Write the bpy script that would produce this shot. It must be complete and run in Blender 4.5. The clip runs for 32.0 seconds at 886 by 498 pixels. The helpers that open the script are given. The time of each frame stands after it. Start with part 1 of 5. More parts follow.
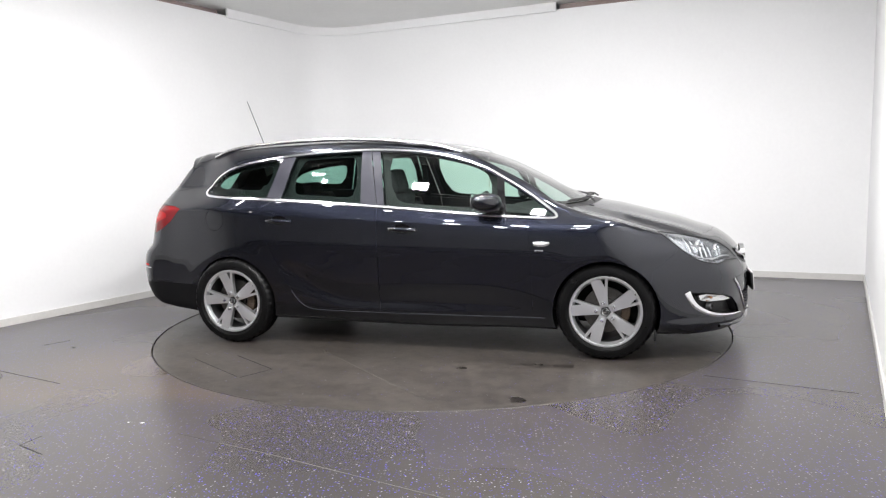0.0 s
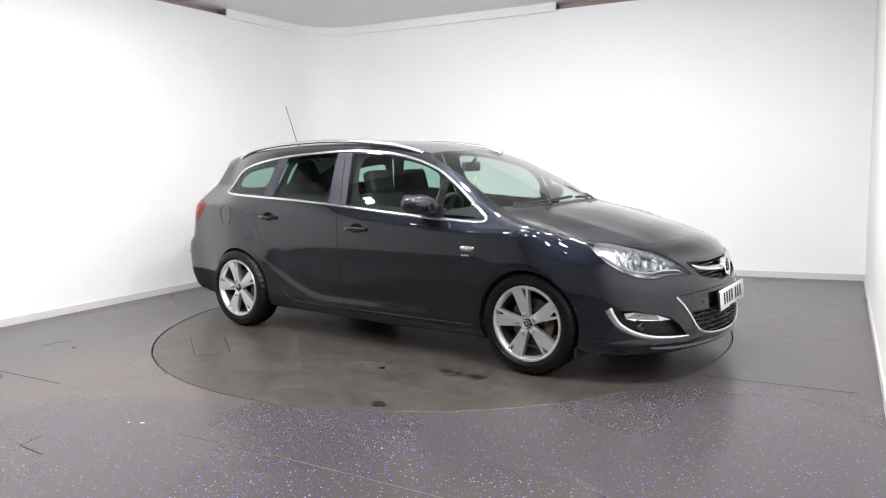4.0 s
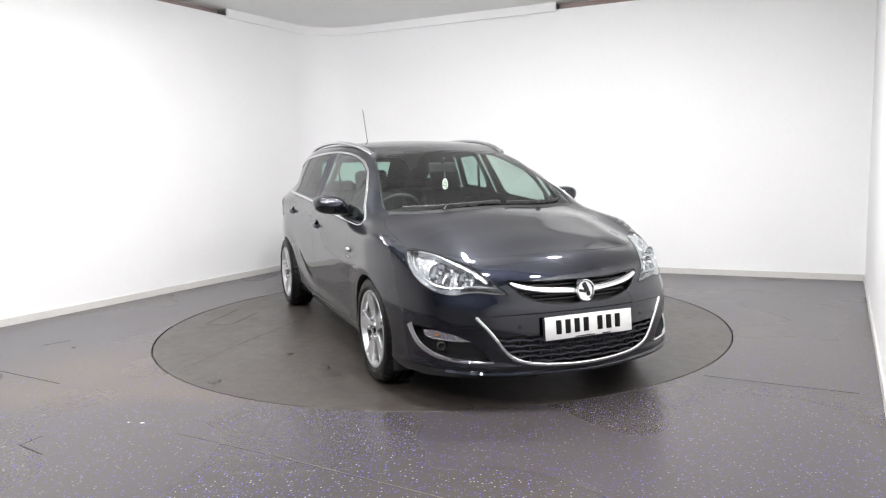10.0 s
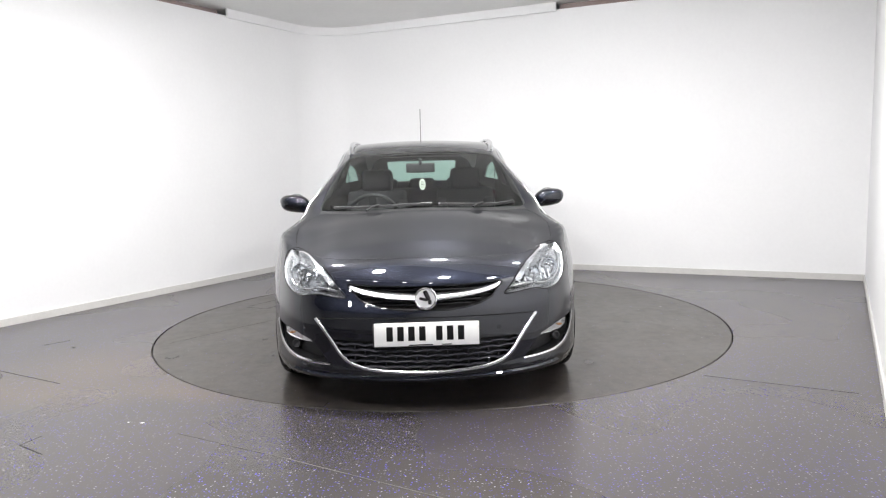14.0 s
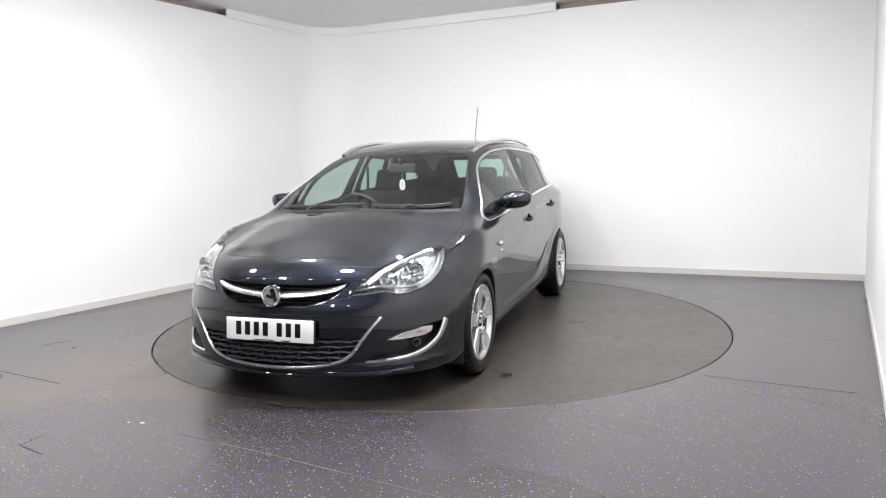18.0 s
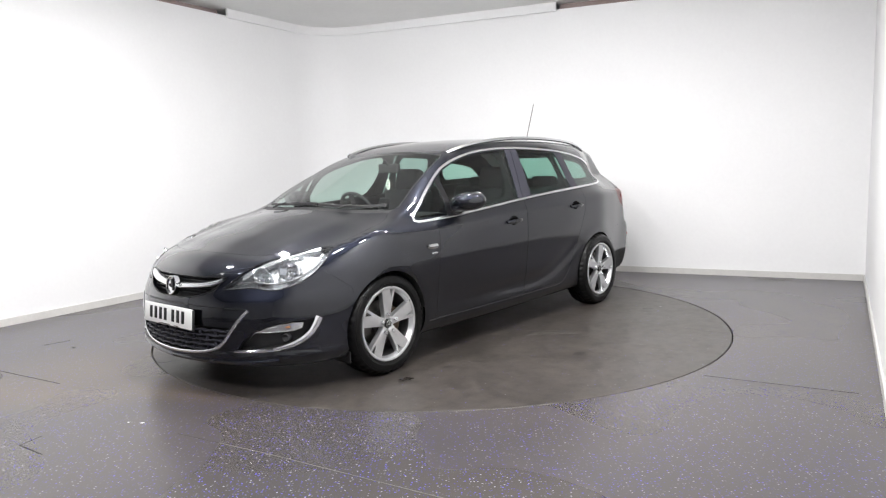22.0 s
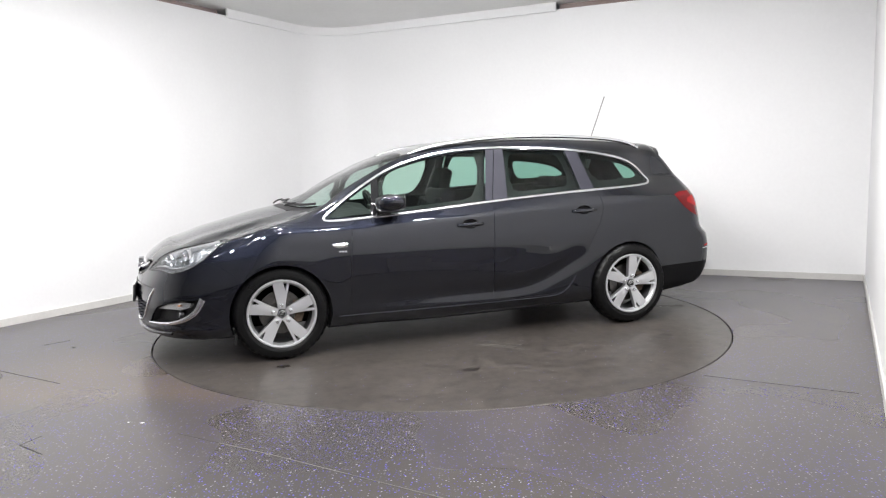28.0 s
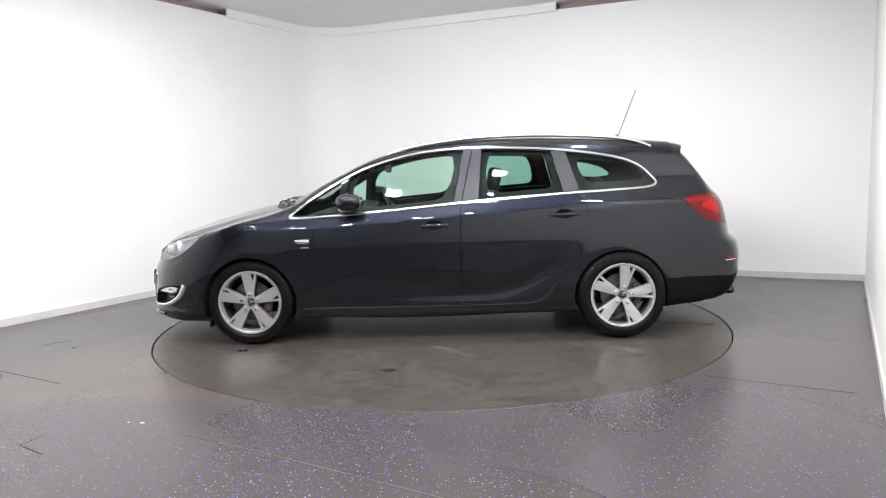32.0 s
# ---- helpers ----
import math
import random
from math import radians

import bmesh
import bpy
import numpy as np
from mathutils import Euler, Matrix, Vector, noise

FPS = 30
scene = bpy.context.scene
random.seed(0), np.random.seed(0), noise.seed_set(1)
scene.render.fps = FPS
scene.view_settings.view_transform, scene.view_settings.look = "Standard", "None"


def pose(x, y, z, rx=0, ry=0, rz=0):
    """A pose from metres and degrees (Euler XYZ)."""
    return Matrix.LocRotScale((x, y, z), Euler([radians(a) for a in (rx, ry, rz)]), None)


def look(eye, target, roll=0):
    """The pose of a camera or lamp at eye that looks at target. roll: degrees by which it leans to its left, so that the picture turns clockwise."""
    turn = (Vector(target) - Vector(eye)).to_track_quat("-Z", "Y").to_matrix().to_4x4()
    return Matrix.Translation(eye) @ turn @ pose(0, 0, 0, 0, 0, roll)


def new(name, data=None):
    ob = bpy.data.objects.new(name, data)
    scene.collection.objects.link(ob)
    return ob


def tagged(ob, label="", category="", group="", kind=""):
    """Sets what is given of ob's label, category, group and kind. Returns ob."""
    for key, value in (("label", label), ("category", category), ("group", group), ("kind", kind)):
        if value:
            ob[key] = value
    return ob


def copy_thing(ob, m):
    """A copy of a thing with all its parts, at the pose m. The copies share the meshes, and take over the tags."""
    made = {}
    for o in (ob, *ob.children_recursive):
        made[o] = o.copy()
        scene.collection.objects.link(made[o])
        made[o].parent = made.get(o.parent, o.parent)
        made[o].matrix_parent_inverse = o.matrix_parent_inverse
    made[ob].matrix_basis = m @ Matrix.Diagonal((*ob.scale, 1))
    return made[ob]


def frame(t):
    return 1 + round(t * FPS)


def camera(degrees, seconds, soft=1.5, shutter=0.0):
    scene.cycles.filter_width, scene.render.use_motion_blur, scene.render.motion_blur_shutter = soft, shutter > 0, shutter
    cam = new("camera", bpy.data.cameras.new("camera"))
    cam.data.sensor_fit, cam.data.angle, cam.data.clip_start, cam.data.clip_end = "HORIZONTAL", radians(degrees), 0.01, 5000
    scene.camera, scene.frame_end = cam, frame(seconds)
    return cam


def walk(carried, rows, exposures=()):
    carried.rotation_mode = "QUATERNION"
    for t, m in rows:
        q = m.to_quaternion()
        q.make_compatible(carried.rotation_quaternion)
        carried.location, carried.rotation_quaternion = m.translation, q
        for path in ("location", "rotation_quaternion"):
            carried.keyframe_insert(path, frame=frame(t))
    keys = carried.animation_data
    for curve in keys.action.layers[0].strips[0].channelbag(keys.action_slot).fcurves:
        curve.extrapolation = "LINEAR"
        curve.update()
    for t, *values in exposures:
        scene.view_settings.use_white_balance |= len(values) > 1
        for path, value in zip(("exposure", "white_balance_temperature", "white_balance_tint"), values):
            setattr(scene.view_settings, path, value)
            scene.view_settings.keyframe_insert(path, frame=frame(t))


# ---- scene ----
# The camera stands still on a tripod; the turntable and the car on it turn.
TURN = [0, .1, .25, .5] + [1 + .5 * i for i in range(62)] + [31.75, 31.9, 32]


def heading(t):
    """The car's heading in degrees at t seconds."""
    return -15.716 + t * (-5.09718 + t * (-0.0119677 + t * 0.000284877))


cam = camera(63.18, 32.0, soft=1.2)
EYE = (0.0, -5.846, 1.276)
AIM = (0.003656, 0.99311, -0.117173)
STAND = look(EYE, [e + a for e, a in zip(EYE, AIM)], -1.437)
walk(cam, [(0, STAND), (32, STAND)])

# ---- world and lights ----
world = bpy.data.worlds.new("world")
scene.world = world
world.use_nodes = True
world.node_tree.nodes["Background"].inputs[0].default_value = (0.8, 0.85, 1, 1)
world.node_tree.nodes["Background"].inputs[1].default_value = 0.02
scene.view_settings.exposure = -0.05
LAMP_POWER = 42.0
SPOT_POWER = 135.0
LAMP_GLOW = 40.0


# ---- materials ----
def nodes_of(name):
    m = bpy.data.materials.new(name)
    m.use_nodes = True
    t = m.node_tree
    return m, t.nodes, t.links, t.nodes["Principled BSDF"]


def material(name, color, rough=0.5, metal=0.0, coat=0.0, coat_rough=0.03, grain=0.0, scale=60.0, wear=0.12, spec=0.5, alpha_w=0.0,
             ior=1.45, glow=0.0, stretch=(1, 1, 1), coat_ior=1.5):
    """A plain surface with two scales of variation in colour and gloss, and fine relief."""
    m, n, l, b = nodes_of(name)
    b.inputs["Metallic"].default_value = metal
    b.inputs["Coat Weight"].default_value = coat
    b.inputs["Coat Roughness"].default_value = coat_rough
    b.inputs["Coat IOR"].default_value = coat_ior
    b.inputs["Specular IOR Level"].default_value = spec
    b.inputs["IOR"].default_value = ior
    b.inputs["Transmission Weight"].default_value = alpha_w
    tc = n.new("ShaderNodeTexCoord")
    mp = n.new("ShaderNodeMapping")
    mp.inputs["Scale"].default_value = stretch
    l.new(tc.outputs["Object"], mp.inputs[0])
    big, fine = n.new("ShaderNodeTexNoise"), n.new("ShaderNodeTexNoise")
    big.inputs["Scale"].default_value, fine.inputs["Scale"].default_value = scale * 0.05, scale
    big.inputs["Detail"].default_value, fine.inputs["Detail"].default_value = 5, 6
    for t in (big, fine):
        l.new(mp.outputs[0], t.inputs["Vector"])
    mix = n.new("ShaderNodeMath")
    mix.operation = "ADD"
    l.new(big.outputs["Fac"], mix.inputs[0])
    l.new(fine.outputs["Fac"], mix.inputs[1])
    ramp = n.new("ShaderNodeMapRange")
    ramp.inputs["From Min"].default_value, ramp.inputs["From Max"].default_value = 0.6, 1.4
    ramp.inputs["To Min"].default_value, ramp.inputs["To Max"].default_value = 1 - wear, 1 + wear
    l.new(mix.outputs[0], ramp.inputs["Value"])
    hsv = n.new("ShaderNodeHueSaturation")
    hsv.inputs["Color"].default_value = (*color, 1)
    l.new(ramp.outputs[0], hsv.inputs["Value"])
    l.new(hsv.outputs[0], b.inputs["Base Color"])
    rr = n.new("ShaderNodeMapRange")
    rr.inputs["From Min"].default_value, rr.inputs["From Max"].default_value = 0.3, 0.7
    rr.inputs["To Min"].default_value, rr.inputs["To Max"].default_value = max(0, rough * (1 - wear)), min(1, rough * (1 + wear))
    l.new(big.outputs["Fac"], rr.inputs["Value"])
    l.new(rr.outputs[0], b.inputs["Roughness"])
    if grain:
        bump = n.new("ShaderNodeBump")
        bump.inputs["Strength"].default_value = grain
        bump.inputs["Distance"].default_value = 0.002
        l.new(fine.outputs["Fac"], bump.inputs["Height"])
        l.new(bump.outputs[0], b.inputs["Normal"])
    if glow:
        b.inputs["Emission Color"].default_value = (*color, 1)
        b.inputs["Emission Strength"].default_value = glow
    return m


def glass(name, color, rough=0.0, gloss=0.05):
    """A pane: clear, tinted by its colour, with the mirror gloss of glass."""
    m, n, l, b = nodes_of(name)
    out = n["Material Output"]
    tr, gl, mx, lw = n.new("ShaderNodeBsdfTransparent"), n.new("ShaderNodeBsdfGlossy"), n.new("ShaderNodeMixShader"), n.new("ShaderNodeLayerWeight")
    tr.inputs[0].default_value = (*color, 1)
    gl.inputs["Roughness"].default_value = rough
    lw.inputs["Blend"].default_value = 0.5
    pw, ad = n.new("ShaderNodeMath"), n.new("ShaderNodeMath")
    pw.operation, ad.operation = "POWER", "MULTIPLY_ADD"
    pw.inputs[1].default_value = 4.2
    ad.inputs[1].default_value, ad.inputs[2].default_value = 0.90, gloss
    l.new(lw.outputs["Facing"], pw.inputs[0])
    l.new(pw.outputs[0], ad.inputs[0])
    l.new(ad.outputs[0], mx.inputs[0])
    l.new(tr.outputs[0], mx.inputs[1])
    l.new(gl.outputs[0], mx.inputs[2])
    l.new(mx.outputs[0], out.inputs["Surface"])
    return m


def floor_vinyl(name, dust=0.0, flecks=1.0, veil=(0.105, 0.082, 0.055), smears=()):
    """Dark grey safety vinyl, with blue and white flecks, scuffs and brownish dirt; dust: how worn and dirty it is."""
    m, n, l, b = nodes_of(name)
    tc = n.new("ShaderNodeTexCoord")

    def tex(kind, scale, **kw):
        t = n.new(kind)
        t.inputs["Scale"].default_value = scale
        for k, v in kw.items():
            t.inputs[k].default_value = v
        l.new(tc.outputs["Object"], t.inputs["Vector"])
        return t

    def ramp(src, a, c, lo=0.0, hi=1.0):
        r = n.new("ShaderNodeMapRange")
        for k, v in (("From Min", a), ("From Max", c), ("To Min", lo), ("To Max", hi)):
            r.inputs[k].default_value = v
        l.new(src, r.inputs["Value"])
        return r.outputs[0]

    def mixc(fac, a, c):
        x = n.new("ShaderNodeMix")
        x.data_type = "RGBA"
        for s, v in ((0, fac), (6, a), (7, c)):
            if isinstance(v, tuple):
                x.inputs[s].default_value = (*v, 1)
            elif isinstance(v, float):
                x.inputs[s].default_value = v
            else:
                l.new(v, x.inputs[s])
        return x.outputs[2]

    cloud = tex("ShaderNodeTexNoise", 0.8 + dust * 1.2, Detail=1.5 + dust * 6, Roughness=0.4 + dust * .3)
    dirt = tex("ShaderNodeTexNoise", 0.5, Detail=1.5 + dust * 6, Roughness=0.4 + dust * .25)
    grit = tex("ShaderNodeTexNoise", 230.0, Detail=3)
    base = mixc(ramp(cloud.outputs["Fac"], 0.15, 0.85), (0.043 - dust * .022, 0.041 - dust * .022, 0.043 - dust * .025), (0.058 + dust * .018, 0.055 + dust * .010, 0.056))
    base = mixc(ramp(dirt.outputs["Fac"], 0.2, 0.85, 0.05, 0.38 + dust * .25), base, veil)
    # brown smears where dirt has been driven and mopped about: each (x, y, half length, half width, turn)
    for x, y, a, c, deg in smears:
        mp, far = n.new("ShaderNodeMapping"), n.new("ShaderNodeVectorMath")
        mp.vector_type, far.operation = "TEXTURE", "LENGTH"
        mp.inputs["Location"].default_value, mp.inputs["Rotation"].default_value, mp.inputs["Scale"].default_value = (x, y, 0), (0, 0, radians(deg)), (a, c, 1)
        l.new(tc.outputs["Object"], mp.inputs[0])
        l.new(mp.outputs[0], far.inputs[0])
        worn = n.new("ShaderNodeMath")
        worn.operation = "MULTIPLY"
        l.new(ramp(far.outputs["Value"], 0.1, 1.15, 0.95, 0), worn.inputs[0])
        l.new(ramp(cloud.outputs["Fac"], 0.1, 0.9, 0.4, 1), worn.inputs[1])
        base = mixc(worn.outputs[0], base, veil)
    base = mixc(ramp(grit.outputs["Fac"], 0.50, 0.72, 0, 0.3), base, (0.105, 0.10, 0.125))
    if dust:
        grime = tex("ShaderNodeTexNoise", 11.0, Detail=10, Roughness=0.76)
        base = mixc(ramp(grime.outputs["Fac"], 0.44, 0.68, 0, 0.85), base, (0.013, 0.011, 0.010))
        chalk = tex("ShaderNodeTexNoise", 45.0, Detail=6, Roughness=0.8)
        base = mixc(ramp(chalk.outputs["Fac"], 0.60, 0.74, 0, 0.5), base, (0.13, 0.12, 0.105))
    # a dense layer of dull flecks and a sparse layer of bright ones
    for scale, reach, share, blue, pale in ((82.0, .36, .42, (0.06, 0.052, 0.20), (0.13, 0.12, 0.15)), (60.0, .26, .55, (0.10, 0.085, 0.50), (0.31, 0.295, 0.35))):
        speck = tex("ShaderNodeTexVoronoi", scale)
        sep = n.new("ShaderNodeSeparateColor")
        l.new(speck.outputs["Color"], sep.inputs[0])
        both = n.new("ShaderNodeMath")
        both.operation = "MULTIPLY"
        l.new(ramp(speck.outputs["Distance"], reach * .7, reach, 1, 0), both.inputs[0])
        l.new(ramp(sep.outputs[0], 1 - share * flecks, 1.02 - share * flecks), both.inputs[1])
        base = mixc(both.outputs[0], base, mixc(ramp(sep.outputs[1], 0.60, 0.66), blue, pale))
    l.new(base, b.inputs["Base Color"])
    l.new(ramp(cloud.outputs["Fac"], 0.25, 0.75, 0.25 + dust * .05, 0.31 + dust * .12), b.inputs["Roughness"])
    b.inputs["Specular IOR Level"].default_value = 0.5
    bump = n.new("ShaderNodeBump")
    bump.inputs["Strength"].default_value, bump.inputs["Distance"].default_value = 0.03, 0.001
    l.new(grit.outputs["Fac"], bump.inputs["Height"])
    l.new(bump.outputs[0], b.inputs["Normal"])
    return m


WALL = material("white_wall_paint", (0.855, 0.855, 0.86), 0.6, grain=0.05, scale=30, wear=0.02)
HALLWALL = material("pale_hall_wall_paint", (0.50, 0.50, 0.51), 0.7, scale=20, wear=0.2)
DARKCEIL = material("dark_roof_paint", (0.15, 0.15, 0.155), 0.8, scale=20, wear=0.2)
CEIL = material("ceiling_paint", (0.86, 0.86, 0.85), 0.8, scale=20, wear=0.03)
SKIRT = material("skirting_paint", (0.62, 0.61, 0.59), 0.4, scale=40, wear=0.08)
DARKGAP = material("brown_gap_shade", (0.34, 0.27, 0.26), 0.8, wear=0.2)
VINYL = floor_vinyl("speckled_vinyl", veil=(0.115, 0.085, 0.052), smears=((-2.2, -1.25, .95, .62, -20), (-2.5, -1.75, .8, .30, -10), (-1.5, -1.8, .45, .16, -25)))
DUSTY = floor_vinyl("worn_dusty_vinyl", dust=1.0, flecks=0.08, veil=(0.085, 0.072, 0.058))
SEAM = material("floor_joint", (0.012, 0.012, 0.013), 0.6)
PALE = material("pale_scuffed_joint", (0.080, 0.075, 0.067), 0.5, wear=0.5, scale=200)
STAIN = material("oil_stain", (0.018, 0.015, 0.013), 0.3, wear=0.4)
SPOT = material("spot_glow", (1.0, 0.97, 0.97), 0.5, wear=0.0, glow=70.0)
LAMP = material("lamp_diffuser", (1.0, 0.98, 0.96), 0.5, wear=0.0, glow=LAMP_GLOW)
PAINT = material("black_metallic_paint", (0.0115, 0.0132, 0.0210), 0.40, metal=1.0, coat_ior=1.58, coat=1.0, coat_rough=0.012, scale=900, wear=0.0, spec=0.5)
SATIN = material("satin_black_pillar_trim", (0.034, 0.034, 0.044), 0.34, metal=0.0, spec=0.22, scale=900, wear=0.04)
PLASTIC = material("black_grained_plastic", (0.014, 0.014, 0.015), 0.45, grain=0.3, scale=400)
VALANCE = material("black_bumper_plastic", (0.004, 0.004, 0.0045), 0.5, spec=0.15, grain=0.2, scale=400)
GLOSSBLACK = material("gloss_black_plastic", (0.008, 0.008, 0.009), 0.12, scale=200)
CHROME = material("chrome", (0.83, 0.84, 0.86), 0.10, metal=1.0, scale=80, wear=0.05)
SATINCHROME = material("satin_aluminium", (0.78, 0.79, 0.80), 0.22, metal=1.0, scale=80, wear=0.06)
ALLOY = material("silver_painted_alloy", (0.70, 0.71, 0.725), 0.28, metal=0.85, coat=0.6, scale=120, wear=0.03)
# darker copy of the alloy; the shade inside the wheel is in its colour
ALLOYSHADE = material("shaded_alloy_barrel", (0.12, 0.12, 0.125), 0.5, metal=0.8, scale=60, wear=0.25)
RUBBER = material("tyre_rubber", (0.0035, 0.0035, 0.0038), 0.34, spec=0.25, grain=0.3, scale=160, wear=0.25)
STEEL = material("brake_steel", (0.11, 0.105, 0.10), 0.38, metal=1.0, scale=50, wear=0.3)
RUST = material("rusty_hub", (0.075, 0.052, 0.036), 0.8, scale=60, wear=0.4)
LINING = material("interior_plastic", (0.011, 0.011, 0.012), 0.6, grain=0.2, scale=250)
HEADLINER = material("headliner_cloth", (0.42, 0.42, 0.41), 0.9, grain=0.2, scale=300)
FABRIC = material("dark_seat_fabric", (0.012, 0.012, 0.014), 0.9, grain=0.6, scale=350, wear=0.3)
UNDER = material("underbody_black", (0.010, 0.010, 0.010), 0.8, wear=0.3)
GLASS = glass("green_tinted_glass", (0.70, 0.865, 0.79), gloss=0.05)
SCREENGLASS = glass("windscreen_glass", (0.84, 0.92, 0.89), gloss=0.09)
DARKGLASS = glass("privacy_tinted_glass", (0.46, 0.66, 0.59), gloss=0.03)
LENS = glass("headlamp_lens", (0.93, 0.95, 0.96))
REDLENS = material("red_lamp_lens", (0.16, 0.003, 0.005), 0.08, coat=0.0, spec=0.4, wear=0.15, scale=40)
REDGLOW = material("bright_red_lens", (0.42, 0.004, 0.006), 0.10, coat=0.0, spec=0.4, wear=0.2, scale=60)
AMBER = material("orange_reflector", (0.42, 0.20, 0.09), 0.15, coat=1.0)
REFLECTOR = material("lamp_reflector", (0.88, 0.89, 0.91), 0.09, metal=0.97, wear=0.1)
PLATEWHITE = material("white_plate", (0.80, 0.80, 0.79), 0.25, wear=0.03)
INK = material("black_ink", (0.006, 0.006, 0.0065), 0.5, spec=0.2)
PAPER = material("pale_green_paper", (0.74, 0.80, 0.70), 0.7, wear=0.04)
HOUSING = material("silver_lamp_housing", (0.52, 0.53, 0.55), 0.26, metal=0.8, coat=0.3, scale=150, wear=0.06)
SILVER = material("silver_badge", (0.72, 0.73, 0.74), 0.18, metal=0.9, wear=0.06)


# ---- mesh helpers ----
def put(bm, name, mat, parent=None, label="", smooth=True, angle=40):
    me = bpy.data.meshes.new(name)
    bm.to_mesh(me)
    bm.free()
    return put_mesh(me, name, mat, parent, label, smooth, angle)


def put_mesh(me, name, mat, parent=None, label="", smooth=True, angle=40):
    if mat is not None:
        me.materials.clear()
        for m in (mat if isinstance(mat, (list, tuple)) else [mat]):
            me.materials.append(m)
    if smooth:
        me.polygons.foreach_set("use_smooth", [True] * len(me.polygons))
        me.set_sharp_from_angle(angle=radians(angle))
    ob = new(name, me)
    if parent is not None:
        ob.parent = parent
    if label:
        tagged(ob, label)
    return ob


def grid_mesh(bm, rows, close_u=False, close_v=False, mat=0):
    """Quads over rows of points."""
    vs = [[bm.verts.new(p) for p in r] for r in rows]
    nu, nv = len(vs), len(vs[0])
    for i in range(nu if close_u else nu - 1):
        for j in range(nv if close_v else nv - 1):
            f = bm.faces.new((vs[i][j], vs[(i + 1) % nu][j], vs[(i + 1) % nu][(j + 1) % nv], vs[i][(j + 1) % nv]))
            f.material_index = mat
    return vs


def box(bm, c, s, bevel=0.0, m=None):
    r = bmesh.ops.create_cube(bm, size=1.0, matrix=(m or Matrix()) @ Matrix.LocRotScale(c, None, s))
    if bevel:
        es = list({e for v in r["verts"] for e in v.link_edges})
        bmesh.ops.bevel(bm, geom=es, offset=bevel, segments=2, profile=0.5, affect="EDGES")


def lathe(bm, profile, n=48, axis="y", centre=(0, 0, 0), caps=False):
    """Turn a profile of (radius, along) about an axis through centre."""
    rows = []
    for i in range(n):
        a = 2 * math.pi * i / n
        ring = []
        for r, h in profile:
            u, v = r * math.cos(a), r * math.sin(a)
            q = {"y": (u, h, v), "z": (u, v, h), "x": (h, u, v)}[axis]
            ring.append(Vector(q) + Vector(centre))
        rows.append(ring)
    vs = grid_mesh(bm, rows, close_u=True)
    if caps:
        for k in (0, -1):
            bm.faces.new([r[k] for r in vs])
    return vs


def sweep(bm, pts, section, ups=None, close=False, caps=True):
    """Sweep a section (side, up) along points; ups: the up direction at each point."""
    rows = []
    n = len(pts)
    for i, q in enumerate(pts):
        a, c = (pts[(i - 1) % n], pts[(i + 1) % n]) if close else (pts[max(0, i - 1)], pts[min(n - 1, i + 1)])
        t = (Vector(c) - Vector(a)).normalized()
        u = Vector(ups[i]) if ups else Vector((0, 0, 1))
        u = (u - t * u.dot(t)).normalized()
        s = t.cross(u)
        rows.append([Vector(q) + s * x + u * y for x, y in section])
    vs = grid_mesh(bm, rows, close_u=close, close_v=True)
    if caps and not close:
        bm.faces.new(vs[0][::-1])
        bm.faces.new(vs[-1])


def ring_section(r, n=8, ry=None):
    return [(r * math.cos(2 * math.pi * i / n), (ry or r) * math.sin(2 * math.pi * i / n)) for i in range(n)]


def spline(pts, n, close=False):
    """A smooth curve through points, n steps between neighbours."""
    P = [np.array(q, float) for q in pts]
    out, k = [], len(P)
    for i in range(k if close else k - 1):
        if close:
            a, b, c, d = P[i - 1], P[i], P[(i + 1) % k], P[(i + 2) % k]
        else:
            b, c = P[i], P[i + 1]
            a = P[i - 1] if i else 2 * b - c
            d = P[i + 2] if i + 2 < k else 2 * c - b
        for j in range(n):
            t = j / n
            out.append(0.5 * (2 * b + (c - a) * t + (2 * a - 5 * b + 4 * c - d) * t * t + (3 * b - a - 3 * c + d) * t ** 3))
    if not close:
        out.append(P[-1])
    return out


# ---- room ----
H_WALL, H_CEIL = 3.0, 3.075


def unit(deg):
    return np.array([math.cos(radians(deg)), math.sin(radians(deg))])


def meet(a, u, b, v):
    k = np.linalg.solve(np.array([u, -v]).T, b - a)
    return a + u * k[0]


L0, B0, R0, F0 = np.array([-3.024, 1.381]), np.array([3.119, 1.845]), np.array([3.066, -0.855]), np.array([-0.5, -9.0])
LU, BU, RU, FU = unit(60.3), unit(-25.2), unit(60.8), unit(-27.0)
C_LB, C_BR, C_RF, C_FL = meet(L0, LU, B0, BU), meet(B0, BU, R0, RU), meet(R0, RU, F0, FU), meet(F0, FU, L0, LU)


def bow(r=0.6, n=14):
    """The rounded corner between the left and the back wall."""
    inl, inb = -LU, BU
    half = math.acos(np.dot(inl, inb)) / 2
    d = r / math.tan(half)
    p, q = C_LB + inl * d, C_LB + inb * d
    mid = (inl + inb) / np.linalg.norm(inl + inb)
    c = C_LB + mid * r / math.sin(half)
    a0, a1 = math.atan2(*(p - c)[::-1]), math.atan2(*(q - c)[::-1])
    while a1 - a0 > math.pi:
        a1 -= 2 * math.pi
    while a1 - a0 < -math.pi:
        a1 += 2 * math.pi
    return [c + r * np.array([math.cos(a0 + (a1 - a0) * i / n), math.sin(a0 + (a1 - a0) * i / n)]) for i in range(n + 1)]


BOW = bow()


